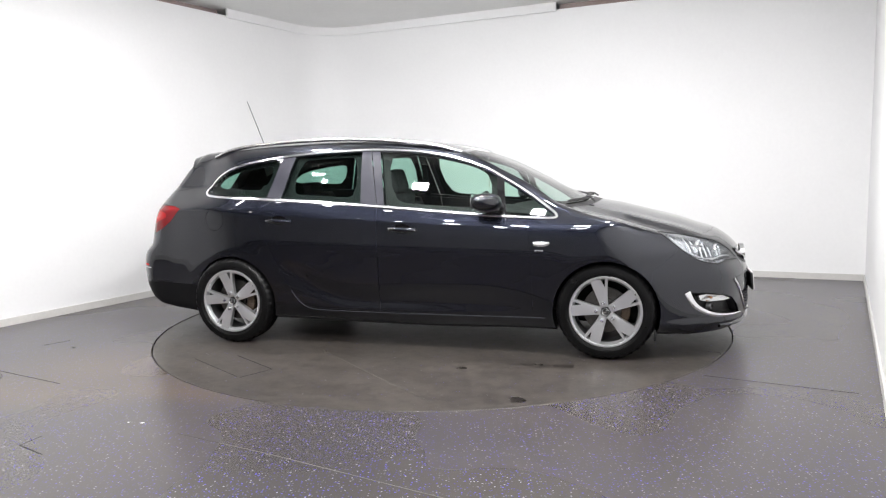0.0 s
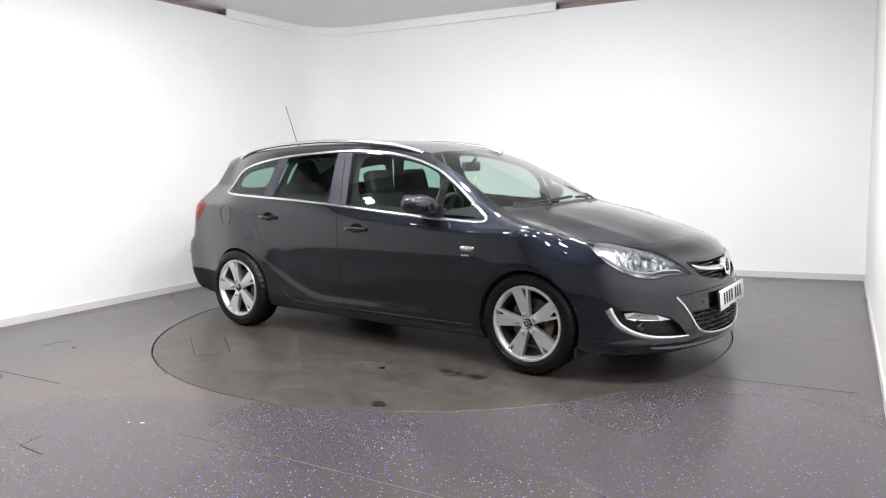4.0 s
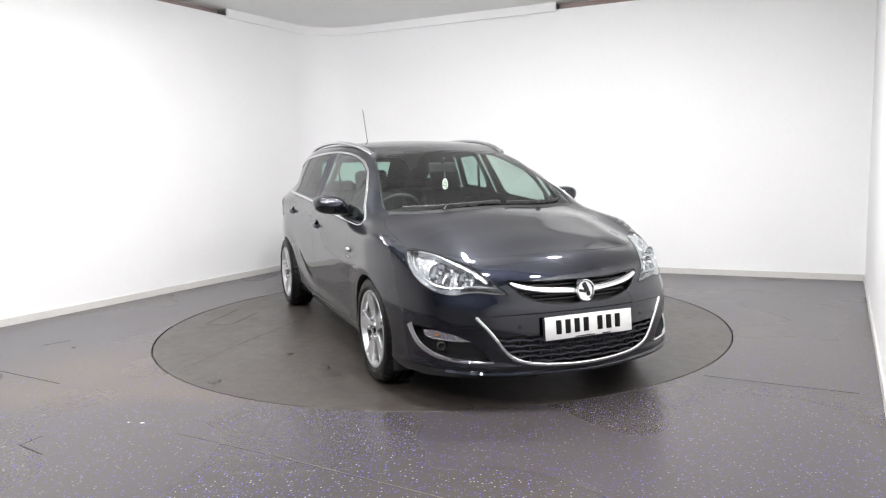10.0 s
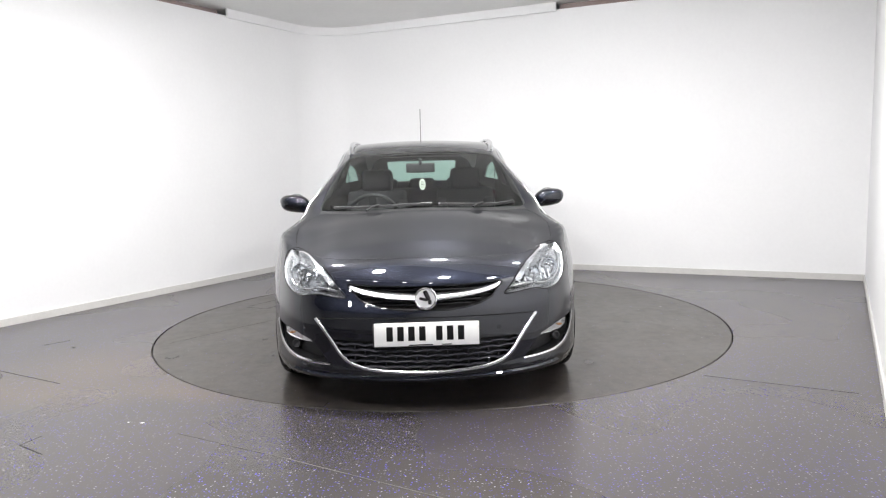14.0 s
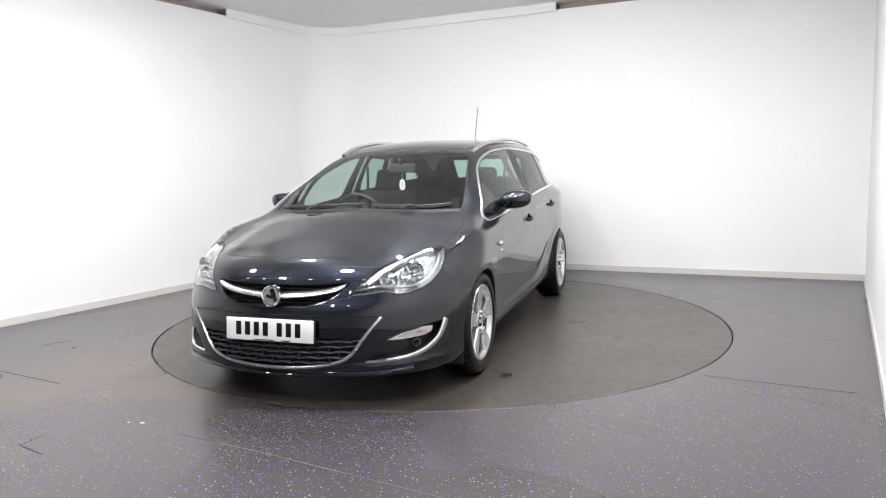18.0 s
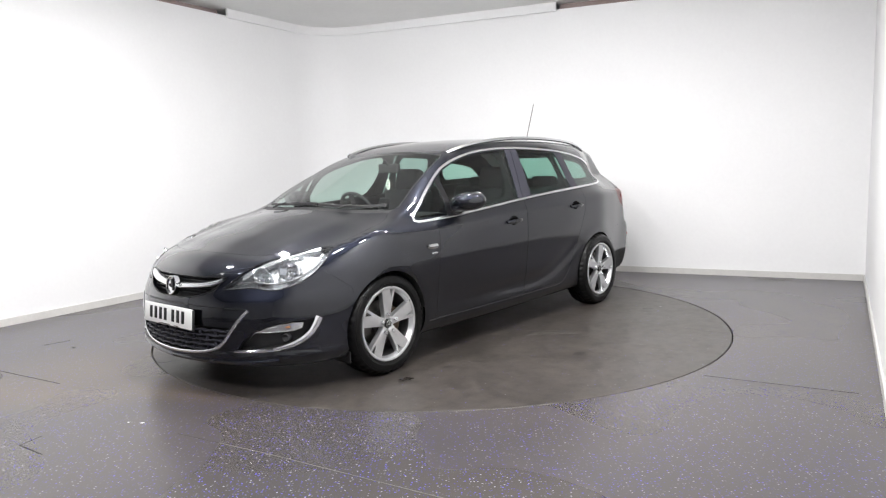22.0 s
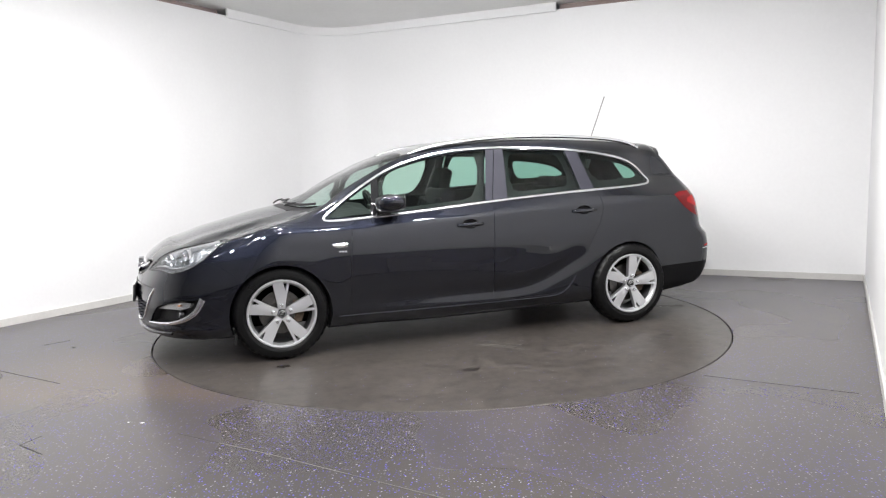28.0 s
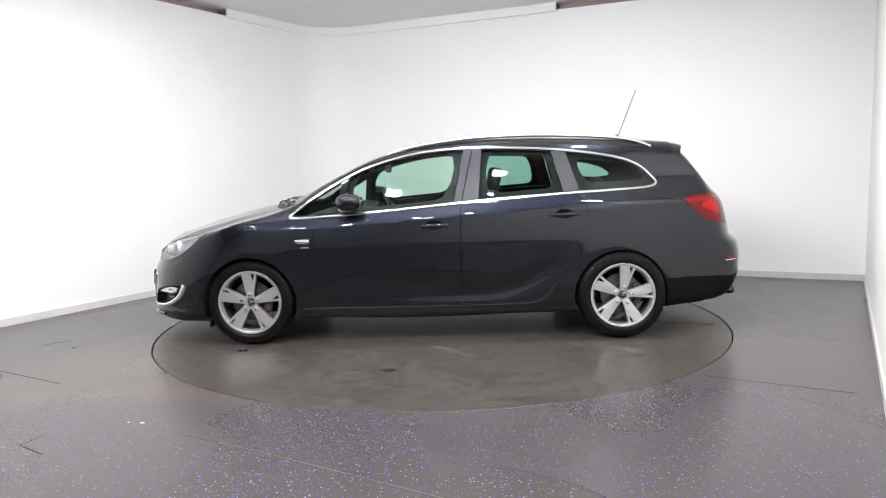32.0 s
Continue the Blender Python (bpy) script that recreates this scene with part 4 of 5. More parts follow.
# ---- the car's parts ----
def wheel_meshes():
    """Tyre, rim and the pieces of an alloy wheel, facing +y, its outer face at y = 0."""
    out = {}
    bm = bmesh.new()
    n = 120
    prof = [(.222, -.200), (.26, -.206), (.297, -.200), (.311, -.186), (.317, -.165), (.317, -.152), (.309, -.151), (.309, -.143), (.317, -.142), (.318, -.112), (.309, -.111), (.309, -.101),
            (.318, -.100), (.317, -.070), (.309, -.069), (.309, -.061), (.317, -.060), (.317, -.046), (.311, -.026), (.303, -.013), (.292, -.004), (.286, -.0035), (.284, -.001), (.268, .002), (.252, .001), (.250, -.002), (.240, -.005), (.230, -.012), (.222, -.020)]
    rows = []
    for i in range(n):
        a = 2 * math.pi * i / n
        ring = []
        for k, (r, h) in enumerate(prof):
            if k in (3, 4, 17, 18, 19) and i % 3 == 0:
                r -= .006
            z = r * math.sin(a)
            ring.append((r * math.cos(a), h, max(z, -.3142)))
        rows.append(ring)
    grid_mesh(bm, rows, close_u=True)
    bmesh.ops.recalc_face_normals(bm, faces=bm.faces)
    out["tyre"] = bm
    bm = bmesh.new()
    lathe(bm, [(.200, -.034), (.207, -.018), (.214, -.0065), (.222, -.003), (.229, -.004), (.2315, -.009), (.229, -.018), (.222, -.024), (.214, -.040)], 96)
    bmesh.ops.recalc_face_normals(bm, faces=bm.faces)
    out["rim_lip"] = bm
    bm = bmesh.new()
    lathe(bm, [(.226, -.018), (.214, -.030), (.204, -.06), (.198, -.12), (.205, -.19)], 72)
    bmesh.ops.recalc_face_normals(bm, faces=bm.faces)
    out["barrel"] = bm
    # the wide blade, the slot and the thin prong of a spoke
    outline = [(-.024, .030), (-.028, .065), (-.036, .11), (-.046, .165), (-.0535, .208), (.014, .213), (.0115, .17), (.008, .112), (.0165, .103), (.0290, .155), (.0425, .210), (.0575, .205), (.0445, .152), (.033, .10), (.026, .062), (.024, .030)]

    outline = [(-u, v) for u, v in outline]

    def dish(u, v):
        r = math.hypot(u, v)
        return -.020 + .012 * (min(r, .21) / .21) ** 2
    bm = bmesh.new()
    front = [bm.verts.new((u, dish(u, v), v)) for u, v in outline]
    mid = [bm.verts.new((u * .985, dish(u, v) - .006, v)) for u, v in grow(outline, .0018)]
    back = [bm.verts.new((u, dish(u, v) - .035, v)) for u, v in grow(outline, .0005)]
    f = bm.faces.new(front)
    n = len(front)
    for a, b in ((front, mid), (mid, back)):
        for i in range(n):
            bm.faces.new((a[i], b[i], b[(i + 1) % n], a[(i + 1) % n]))
    bmesh.ops.triangulate(bm, faces=[f])
    bmesh.ops.recalc_face_normals(bm, faces=bm.faces)
    out["spoke"] = bm
    bm = bmesh.new()
    lathe(bm, [(.0001, -.010), (.020, -.0105), (.0265, -.013), (.0285, -.018), (.0285, -.03)], 40)
    bmesh.ops.remove_doubles(bm, verts=bm.verts, dist=.0004)
    out["centre_cap"] = bm
    bm = bmesh.new()
    lathe(bm, [(.024, -.0085), (.021, -.0075), (.019, -.0095)], 40)
    box(bm, (-.004, -.009, .004), (.006, .004, .02), .001)
    box(bm, (.006, -.009, -.002), (.014, .004, .005), .001)
    out["cap_emblem"] = bm
    bm = bmesh.new()
    lathe(bm, [(.0001, -.007), (.0065, -.0065), (.0072, -.003), (.0115, -.004), (.0135, -.009), (.0138, -.028), (.0175, -.0285), (.018, -.034)], 12)
    out["wheel_nut"] = bm
    bm = bmesh.new()
    lathe(bm, [(.03, -.078), (.075, -.078), (.078, -.088), (.146, -.088), (.146, -.108), (.05, -.11)], 64)
    out["brake_disc"] = bm
    bm = bmesh.new()
    for a in np.linspace(-.5, .5, 7):
        box(bm, (-.125 * math.cos(a), -.098, .125 * math.sin(a)), (.055, .06, .03), .006, None)
    out["brake_caliper"] = bm
    return {k: (v, ) for k, v in out.items()}


def wheels(root):
    mats = {"tyre": RUBBER, "rim_lip": ALLOY, "barrel": ALLOYSHADE, "spoke": ALLOY, "centre_cap": GLOSSBLACK, "cap_emblem": SILVER, "wheel_nut": CHROME, "brake_disc": STEEL, "brake_caliper": RUST}
    meshes = {}
    for k, (bm, ) in wheel_meshes().items():
        me = bpy.data.meshes.new(k)
        bm.to_mesh(me)
        bm.free()
        me.materials.append(mats[k])
        me.polygons.foreach_set("use_smooth", [True] * len(me.polygons))
        me.set_sharp_from_angle(angle=radians(32))
        meshes[k] = me
    spin = {(2.685, 1): 0, (0.0, 1): -9, (2.685, -1): 12, (0.0, -1): 12}
    for side in (1, -1):
        for cx, cz in HUBS:
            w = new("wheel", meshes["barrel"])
            tagged(w, "five-spoke silver alloy wheel with a road tyre")
            w.parent = root
            w.matrix_basis = pose(cx, side * .888, cz, 0, 0, 0 if side > 0 else 180)
            turn = spin[(cx, side)]
            for k in ("tyre", "rim_lip", "brake_disc", "centre_cap", "cap_emblem", "brake_caliper"):
                o = new(k, meshes[k])
                o.parent = w
            for i in range(5):
                m = pose(0, 0, 0, 0, turn + 72 * i, 0)
                for k, q in (("spoke", m), ("wheel_nut", m @ pose(.002, .002, .060))):
                    o = new(k, meshes[k])
                    o.parent = w
                    o.matrix_basis = q


def flank_strip(pts, side, width, proud, steps=1, close=False, height=None):
    """A flat strip that follows the skin along (x, z) points."""
    P = [on_flank(x, z, side) for x, z in pts]
    N = [skin_normal(q) for q in P]
    bm = bmesh.new()
    h = height or proud
    sec = [(-width / 2, -.004), (-width / 2, h * .5), (-width * .32, h), (width * .32, h), (width / 2, h * .5), (width / 2, -.004)]
    sweep(bm, P, sec, N, close=close)
    bmesh.ops.recalc_face_normals(bm, faces=bm.faces)
    return bm


def side_parts(root, panels):
    for side in (1, -1):
        put(flank_strip(TRIM, side, .019, .006, close=True), "window_trim", SATINCHROME, root, "bright chrome window surround")
        # black rubber line inside the bright trim, and trim frames inside the cabin
        for k, (f, r) in {"front_window": ((1.990, 1.935), (1.205, 1.118)), "rear_window": ((1.022, .985), (.388, .492)), "tail_window": ((.262, .388), (-.5, -.5))}.items():
            o = [np.array(u) for u in pane_outline(f, r)]
            bm = bmesh.new()
            wide = .026 if k == "front_window" else (.034 if k == "rear_window" else .05)
            lo, hi = np.min(o, axis=0), np.max(o, axis=0)
            mid = (lo + hi) / 2
            inner = [mid + (u - mid) * (1 - 2 * wide / (hi - lo)) for u in o]
            for _ in range(2):
                inner = [(inner[i - 1] + 2 * inner[i] + inner[(i + 1) % len(inner)]) / 4 for i in range(len(inner))]
            grid_mesh(bm, [[on_flank(u[0], u[1], side, -.02) for u in o], [on_flank(u[0], u[1], side, -.045) for u in o], [on_flank(u[0], u[1], side, -.05) for u in inner]], close_v=True)
            bmesh.ops.recalc_face_normals(bm, faces=bm.faces)
            ob = put(bm, "inner_frame", INK, panels[k, side], "dark inner window frame")
        # added strip that draws the highlight along the doors' lower gap
        put(flank_strip(spline([(.475, .40), (.506, .35), (.545, .308), (.60, .277), (.68, .264), (.9, .259), (1.3, .256), (1.8, .256), (2.30, .260)], 5), side, .005, .002), "sill_glint", SATIN, root, "thin satin strip drawn as the highlight along the door gap")
        for k, (hx, hz) in HANDLES.items():
            door = panels[k, side]
            bm = bmesh.new()
            rows = []
            for j in range(7):
                t = j / 6
                rows.append([])
                for i in range(28):
                    a = 2 * math.pi * i / 28
                    s = math.cos(t * math.pi / 2) if j < 6 else .02
                    rows[-1].append(on_flank(hx + .063 * s * math.cos(a), hz + .004 + .035 * s * math.sin(a), side, -.001 - .024 * math.sin(t * math.pi / 2)))
            grid_mesh(bm, rows, close_v=True)
            bmesh.ops.recalc_face_normals(bm, faces=bm.faces)
            put(bm, "handle_cup", GLOSSBLACK, door)
            bm = bmesh.new()
            tilt = .012
            pts = [(hx + d, hz - .002 + tilt * d / .1 * -.4) for d in np.linspace(-.098, .098, 17)]
            P, N = [], []
            for i, (x, z) in enumerate(pts):
                q = on_flank(x, z, side)
                nn = skin_normal(q)
                u = abs(i - 8) / 8
                P.append(q + nn * (.030 - .020 * u ** 3))
                N.append(nn)
            rows = []
            for i, q in enumerate(P):
                u = abs(i - 8) / 8
                h, d = .0155 * (1 - .45 * u ** 3), .010 * (1 - .3 * u ** 2)
                up = Vector((0, 0, 1))
                rows.append([q + up * h * math.cos(a) + N[i] * d * math.sin(a) for a in np.linspace(0, 2 * math.pi, 14, endpoint=False)])
            vs = grid_mesh(bm, rows, close_v=True)
            bm.faces.new(vs[0]), bm.faces.new(vs[-1][::-1])
            bmesh.ops.recalc_face_normals(bm, faces=bm.faces)
            h = put(bm, "door_handle", PAINT, door, "body-coloured pull handle")
            for d in (-.088, .088):
                bm = bmesh.new()
                box(bm, on_flank(hx + d, hz, side), (.02, .03, .02), .004)
                put(bm, "handle_foot", PAINT, door)
            if k == "front_door" and side < 0:
                bm = bmesh.new()
                q = on_flank(hx - .078, hz + .003, side, .016)
                lathe(bm, [(.0001, .009), (.008, .009), (.0095, .006), (.0095, -.004)], 20, centre=(0, 0, 0))
                ob = put(bm, "key_lock", CHROME, door)
                ob.matrix_basis = Matrix.Translation(q) @ pose(0, 0, 0, 0, 0, 180)
        # side repeater and small badge on the wing
        bm = bmesh.new()
        low, high = [], []
        for x, a, b in ((2.232, .737, .764), (2.26, .7335, .7655), (2.30, .734, .7645), (2.322, .739, .7635), (2.334, .750, .762)):
            low.append(on_flank(x, a, side, .003)), high.append(on_flank(x, b, side, .003))
        mids = [on_flank(q.x, (q.z + r.z) / 2, side, .011) for q, r in zip(low, high)]
        grid_mesh(bm, [low, mids, high])
        bmesh.ops.recalc_face_normals(bm, faces=bm.faces)
        ob = put(bm, "side_repeater", SILVER, root, "clear and silver side indicator lens")
        bm = bmesh.new()
        for i in range(3):
            box(bm, on_flank(2.245 + .02 * i, .705, side, .002), (.014, .005, .013), .0015)
        put(bm, "wing_badge", SILVER, root, "small silver model badge as plain bars")
        if side < 0:
            bm = bmesh.new()
            ring = [(-.115 + .079 * math.cos(a), .913 + .079 * math.sin(a)) for a in np.linspace(0, 2 * math.pi, 48, endpoint=False)]
            P = [on_flank(x, z, side) for x, z in ring]
            sweep(bm, P, ring_section(.0022, 6), [skin_normal(q) for q in P], close=True)
            put(bm, "fuel_flap_gap", INK, panels["body_side", side], "round fuel flap joint")
        # roof rail
        bm = bmesh.new()
        stand = [(1.68, .522, .002), (1.60, .533, .011), (1.48, .545, .019), (1.2, .560, .023), (.9, .566, .024), (.4, .564, .024), (.05, .555, .021), (-.16, .543, .014), (-.27, .535, .003)]
        P = [on_top(x, side * y, h) for x, y, h in spline(stand, 5)]
        sweep(bm, P, ring_section(.019, 12, .014))
        bmesh.ops.recalc_face_normals(bm, faces=bm.faces)
        rail = put(bm, "roof_rail", SATINCHROME, root, "satin silver roof rail")
        for x, y in ((1.63, .530), (-.22, .54)):
            bm = bmesh.new()
            box(bm, on_top(x, side * y) + Vector((0, 0, .004)), (.08, .018, .02), .005)
            put(bm, "rail_foot", SATIN, rail)
        # mirror
        rows = []
        for i, (yy, x0, x1, z0, z1) in enumerate(((.800, 1.925, 1.985, .948, 1.010), (.815, 1.90, 2.005, .948, 1.045), (.835, 1.872, 2.018, .950, 1.075), (.865, 1.850, 2.026, .952, 1.094), (.905, 1.838, 2.030, .955, 1.104),
                                                  (.950, 1.838, 2.024, .961, 1.103), (.985, 1.842, 2.006, .970, 1.096), (1.008, 1.852, 1.982, .984, 1.083), (1.022, 1.87, 1.95, 1.004, 1.065), (1.028, 1.89, 1.93, 1.024, 1.048))):
            ring = []
            for a in np.linspace(0, 2 * math.pi, 24, endpoint=False):
                c, s = math.cos(a), math.sin(a)
                e = .85
                ring.append(((x0 + x1) / 2 + (x1 - x0) / 2 * math.copysign(abs(c) ** e, c), side * yy, z0 + (z1 - z0) * .86 * (1 + math.copysign(abs(s) ** .8, s)) / 2))
            rows.append(ring)
        bm = bmesh.new()
        vs = grid_mesh(bm, rows, close_v=True)
        bm.faces.new(vs[0]), bm.faces.new(vs[-1])
        bmesh.ops.recalc_face_normals(bm, faces=bm.faces)
        mir = put(bm, "door_mirror", PAINT, root, "body-coloured door mirror housing", angle=60)
        bm = bmesh.new()
        lathe(bm, [(.0001, 0), (.05, 0), (.052, .003)], 28, "x")
        ob = put(bm, "mirror_glass", REFLECTOR, mir)
        ob.matrix_basis = Matrix.LocRotScale((1.8415, side * .925, 1.028), None, (1, 1.35, 1.1))
        bm = bmesh.new()
        box(bm, (1.955, side * .815, .953), (.09, .075, .03), .01)
        put(bm, "mirror_foot", GLOSSBLACK, mir)
        # bright strip and red reflector low on the rear bumper
        for path, w, mat, nm, lab in (([(-.765, .5355), (-.80, .5365), (-.83, .538), (-.85, .5395)], .0045, SATINCHROME, "bumper_strip", "thin bright bumper strip"),
                                      ([(-.79, .556), (-.81, .558), (-.835, .560)], .0075, REDGLOW, "rear_reflector", "red reflector")):
            P = [on_flank(x, z, side, .001) for x, z in spline(path, 5)]
            bm = bmesh.new()
            sweep(bm, P, [(-w, -.004), (-w * .8, .003), (w * .8, .003), (w, -.004)], [skin_normal(q) for q in P])
            bmesh.ops.recalc_face_normals(bm, faces=bm.faces)
            put(bm, nm, mat, panels["rear_bumper"], lab)
        # tail lamp details, reflector strip and lower valance
        lamp = panels["tail_lamp", side]
        for z0, z1, mat, nm in ((.89, .985, REDGLOW, "brake_light"), ):
            bm = bmesh.new()
            rows = []
            for x in np.linspace(-.58, -.72, 6):
                k = (-.58 - x) / .14
                rows.append([on_flank(x, z, side, .002) for z in np.linspace(z0 + .035 - .05 * k, z1 - .03 * (1 - k) ** 2, 5)])
            grid_mesh(bm, rows)
            put(bm, nm, mat, lamp)
        bm = bmesh.new()
        lathe(bm, [(.027, 0), (.031, 0), (.031, .12), (.027, .12)], 24, "x", (-.915, side * .50, .272))
        put(bm, "exhaust_tip" if side > 0 else "exhaust_blank", STEEL, root)
        bm = bmesh.new()
        box(bm, (2.99, side * .79, .165), (.012, .13, .07), .004)
        put(bm, "wheel_deflector", PLASTIC, root, "black rubber flap before the wheel")


def nose_strip(pts, width, proud):
    P = [on_nose(y, z) for y, z in pts]
    N = [skin_normal(q) for q in P]
    bm = bmesh.new()
    sec = [(-width / 2, -.004), (-width / 2, proud * .4), (-width * .25, proud), (width * .25, proud), (width / 2, proud * .4), (width / 2, -.004)]
    sweep(bm, P, sec, N)
    bmesh.ops.recalc_face_normals(bm, faces=bm.faces)
    return bm


def corner_cast(u, z, deg=LAMP_DEG, out=0.0, side=1):
    """The point of the skin over (u, z) of the plan that faces the front corner."""
    c, s = C40, S40
    w = CORNER_CHART(u, z) + out
    return Vector((-s * u + c * w, side * (c * u + s * w), z))


def recess(outline, depth, side, n=4, deg=LAMP_DEG):
    """A tray behind an opening in the front corner."""
    bm = bmesh.new()
    o = [np.array(q) for q in outline]
    mid = np.mean(o, axis=0)
    rows = []
    for k in range(n + 1):
        t = k / n
        rows.append([corner_cast(*(mid + (q - mid) * (1 - .10 * t)), deg, -depth * t ** .6 - .001, side) for q in o])
    for s in (.6, .3, .02):
        rows.append([corner_cast(*(mid + (q - mid) * s * .9), deg, -depth, side) for q in o])
    grid_mesh(bm, rows, close_v=True)
    bmesh.ops.recalc_face_normals(bm, faces=bm.faces)
    return bm


def front_parts(root, panels):
    nose = panels["front_bumper"]
    for side in (1, -1):
        lens = panels["headlamp", side]
        put(recess(HEADLAMP, .085, side), "lamp_housing", HOUSING, lens, "silver lamp housing")
        ax = Vector((math.cos(radians(22)), side * math.sin(radians(22)), 0))
        for u, z, r, d in ((-1.575, .700, .058, .05), (-1.725, .672, .050, .045)):
            q = corner_cast(u, z, LAMP_DEG, -.045, side)
            bm = bmesh.new()
            lathe(bm, [(r, .022), (r * .98, .008), (r * .8, -.012), (r * .5, -.028), (r * .22, -.034), (.0001, -.035)], 36, "x")
            ob = put(bm, "reflector_bowl", REFLECTOR, lens)
            ob.matrix_basis = Matrix.Translation(q) @ ax.to_track_quat("X", "Z").to_matrix().to_4x4()
            bm = bmesh.new()
            lathe(bm, [(.0001, .012), (r * .2, .010), (r * .24, 0), (r * .24, -.03)], 20, "x")
            o2 = put(bm, "bulb", SILVER, lens)
            o2.matrix_basis = ob.matrix_basis.copy()
        # bright wing along the lower and outer edge of the lamp
        path = [(-1.40, .775), (-1.43, .725), (-1.49, .676), (-1.56, .645), (-1.633, .632), (-1.69, .632), (-1.74, .640), (-1.80, .640), (-1.87, .632)]
        P = [corner_cast(u, z, LAMP_DEG, -.028, side) for u, z in spline(path, 4)]
        bm = bmesh.new()
        sweep(bm, P, [(-.005, -.012), (-.005, .006), (0, .009), (.005, .006), (.005, -.012)], [skin_normal((q.x, q.y, q.z)) for q in P])
        put(bm, "light_guide", SILVER, lens, "pale daytime light strip")
        path = [(-1.42, .795), (-1.515, .783), (-1.60, .762), (-1.689, .733), (-1.76, .702), (-1.84, .660)]
        P = [corner_cast(u, z, LAMP_DEG, -.03, side) for u, z in spline(path, 4)]
        bm = bmesh.new()
        sweep(bm, P, [(-.014, -.02), (-.014, .006), (.014, .010), (.014, -.02)], [skin_normal((q.x, q.y, q.z)) for q in P])
        put(bm, "upper_shroud", HOUSING, lens)
        for u in np.linspace(-1.52, -1.80, 8):
            z1 = .785 - .62 * max(0, -u - 1.52) * .62
            bm = bmesh.new()
            P = [corner_cast(u, z, LAMP_DEG, -.062, side) for z in np.linspace(.640, z1 - .03, 5)]
            sweep(bm, P, [(-.0035, -.02), (-.0035, .006), (.0035, .010), (.0035, -.02)], [skin_normal(q) for q in P])
            put(bm, "reflector_fin", REFLECTOR, lens)
        # dark seal round the lamp
        P = [corner_cast(u, z, LAMP_DEG, -.001, side) for u, z in spline(grow(HEADLAMP, .002), 3, close=True)]
        bm = bmesh.new()
        sweep(bm, P, ring_section(.003, 6), [skin_normal(q) for q in P], close=True)
        put(bm, "lamp_seal", INK, lens)
        # fog lamp niche
        niche = put(recess(FOG, .06, side), "fog_lamp_niche", PLASTIC, nose, "black fog lamp niche")
        path = [(-1.416, .442), (-1.438, .395), (-1.475, .346), (-1.551, .303), (-1.643, .280), (-1.76, .270), (-1.885, .266)]
        P = [corner_cast(u, z, LAMP_DEG, 0, side) for u, z in spline(path, 5)]
        N = [skin_normal(q) for q in P]
        bm = bmesh.new()
        rows = []
        nP = len(P)
        for i, q in enumerate(P):
            t = (P[min(i + 1, nP - 1)] - P[max(i - 1, 0)]).normalized()
            sd = t.cross(N[i])
            w = .015 * (1.25 - i / (nP - 1)) + .002
            rows.append([q + sd * a * w + N[i] * b for a, b in ((-1, -.006), (-1, .004), (0, .008), (1, .004), (1, -.006))])
        vs = grid_mesh(bm, rows, close_v=True)
        bmesh.ops.recalc_face_normals(bm, faces=bm.faces)
        put(bm, "chrome_blade", CHROME, nose, "chrome blade round the fog lamp")
        bm = bmesh.new()
        o = [(-1.50, .415), (-1.56, .420), (-1.68, .402), (-1.77, .370), (-1.70, .368), (-1.56, .372), (-1.51, .385)]
        front = [bm.verts.new(corner_cast(u, z, LAMP_DEG, -.014, side)) for u, z in o]
        back = [bm.verts.new(corner_cast(u, z, LAMP_DEG, -.05, side)) for u, z in o]
        bm.faces.new(front)
        for i in range(len(o)):
            bm.faces.new((front[i], back[i], back[(i + 1) % len(o)], front[(i + 1) % len(o)]))
        bmesh.ops.recalc_face_normals(bm, faces=bm.faces)
        put(bm, "indicator_lens", SILVER, niche, "clear indicator lens", smooth=False)
        bm = bmesh.new()
        q = corner_cast(-1.585, .396, LAMP_DEG, -.010, side)
        lathe(bm, [(.0001, .006), (.009, .004), (.011, -.004)], 18, "x")
        ob = put(bm, "indicator_bulb", AMBER, niche)
        ob.matrix_basis = Matrix.LocRotScale(q, ax.to_track_quat("X", "Z"), (1, 1.5, .6))
        q = corner_cast(-1.60, .335, LAMP_DEG, -.035, side)
        bm = bmesh.new()
        lathe(bm, [(.019, .012), (.023, .010), (.023, -.02)], 28, "x")
        lathe(bm, [(.019, .006), (.012, -.012), (.0001, -.02)], 28, "x")
        ob = put(bm, "fog_lamp", ALLOYSHADE, niche, "round fog lamp")
        ob.matrix_basis = Matrix.Translation(q) @ ax.to_track_quat("X", "Z").to_matrix().to_4x4()
        # parking sensor and washer cap
        bm = bmesh.new()
        q = on_nose(side * .37, .445)
        lathe(bm, [(.0001, .001), (.010, .001), (.012, -.002)], 20, "x")
        ob = put(bm, "parking_sensor", GLOSSBLACK, nose)
        ob.matrix_basis = Matrix.Translation(q) @ skin_normal(q).to_track_quat("X", "Z").to_matrix().to_4x4()
        bm = bmesh.new()
        path = [(side * y, z) for y, z in spline([(.572, .497), (.525, .44), (.478, .375), (.44, .320), (.395, .282), (.33, .258), (.25, .245), (.12, .236), (0, .233)], 4)]
        put(nose_strip(path, .018, .008), "chrome_strip", SATINCHROME, nose, "chrome strip round the lower intake")
        # lower lip of the bumper
        P = [on_nose(side * y, .200 + .02 * (y / .8) ** 2) for y in np.linspace(0, .70, 18)]
        bm = bmesh.new()
        sweep(bm, P, [(-.012, -.01), (-.008, .014), (.008, .016), (.012, -.01)], [skin_normal(q) for q in P])
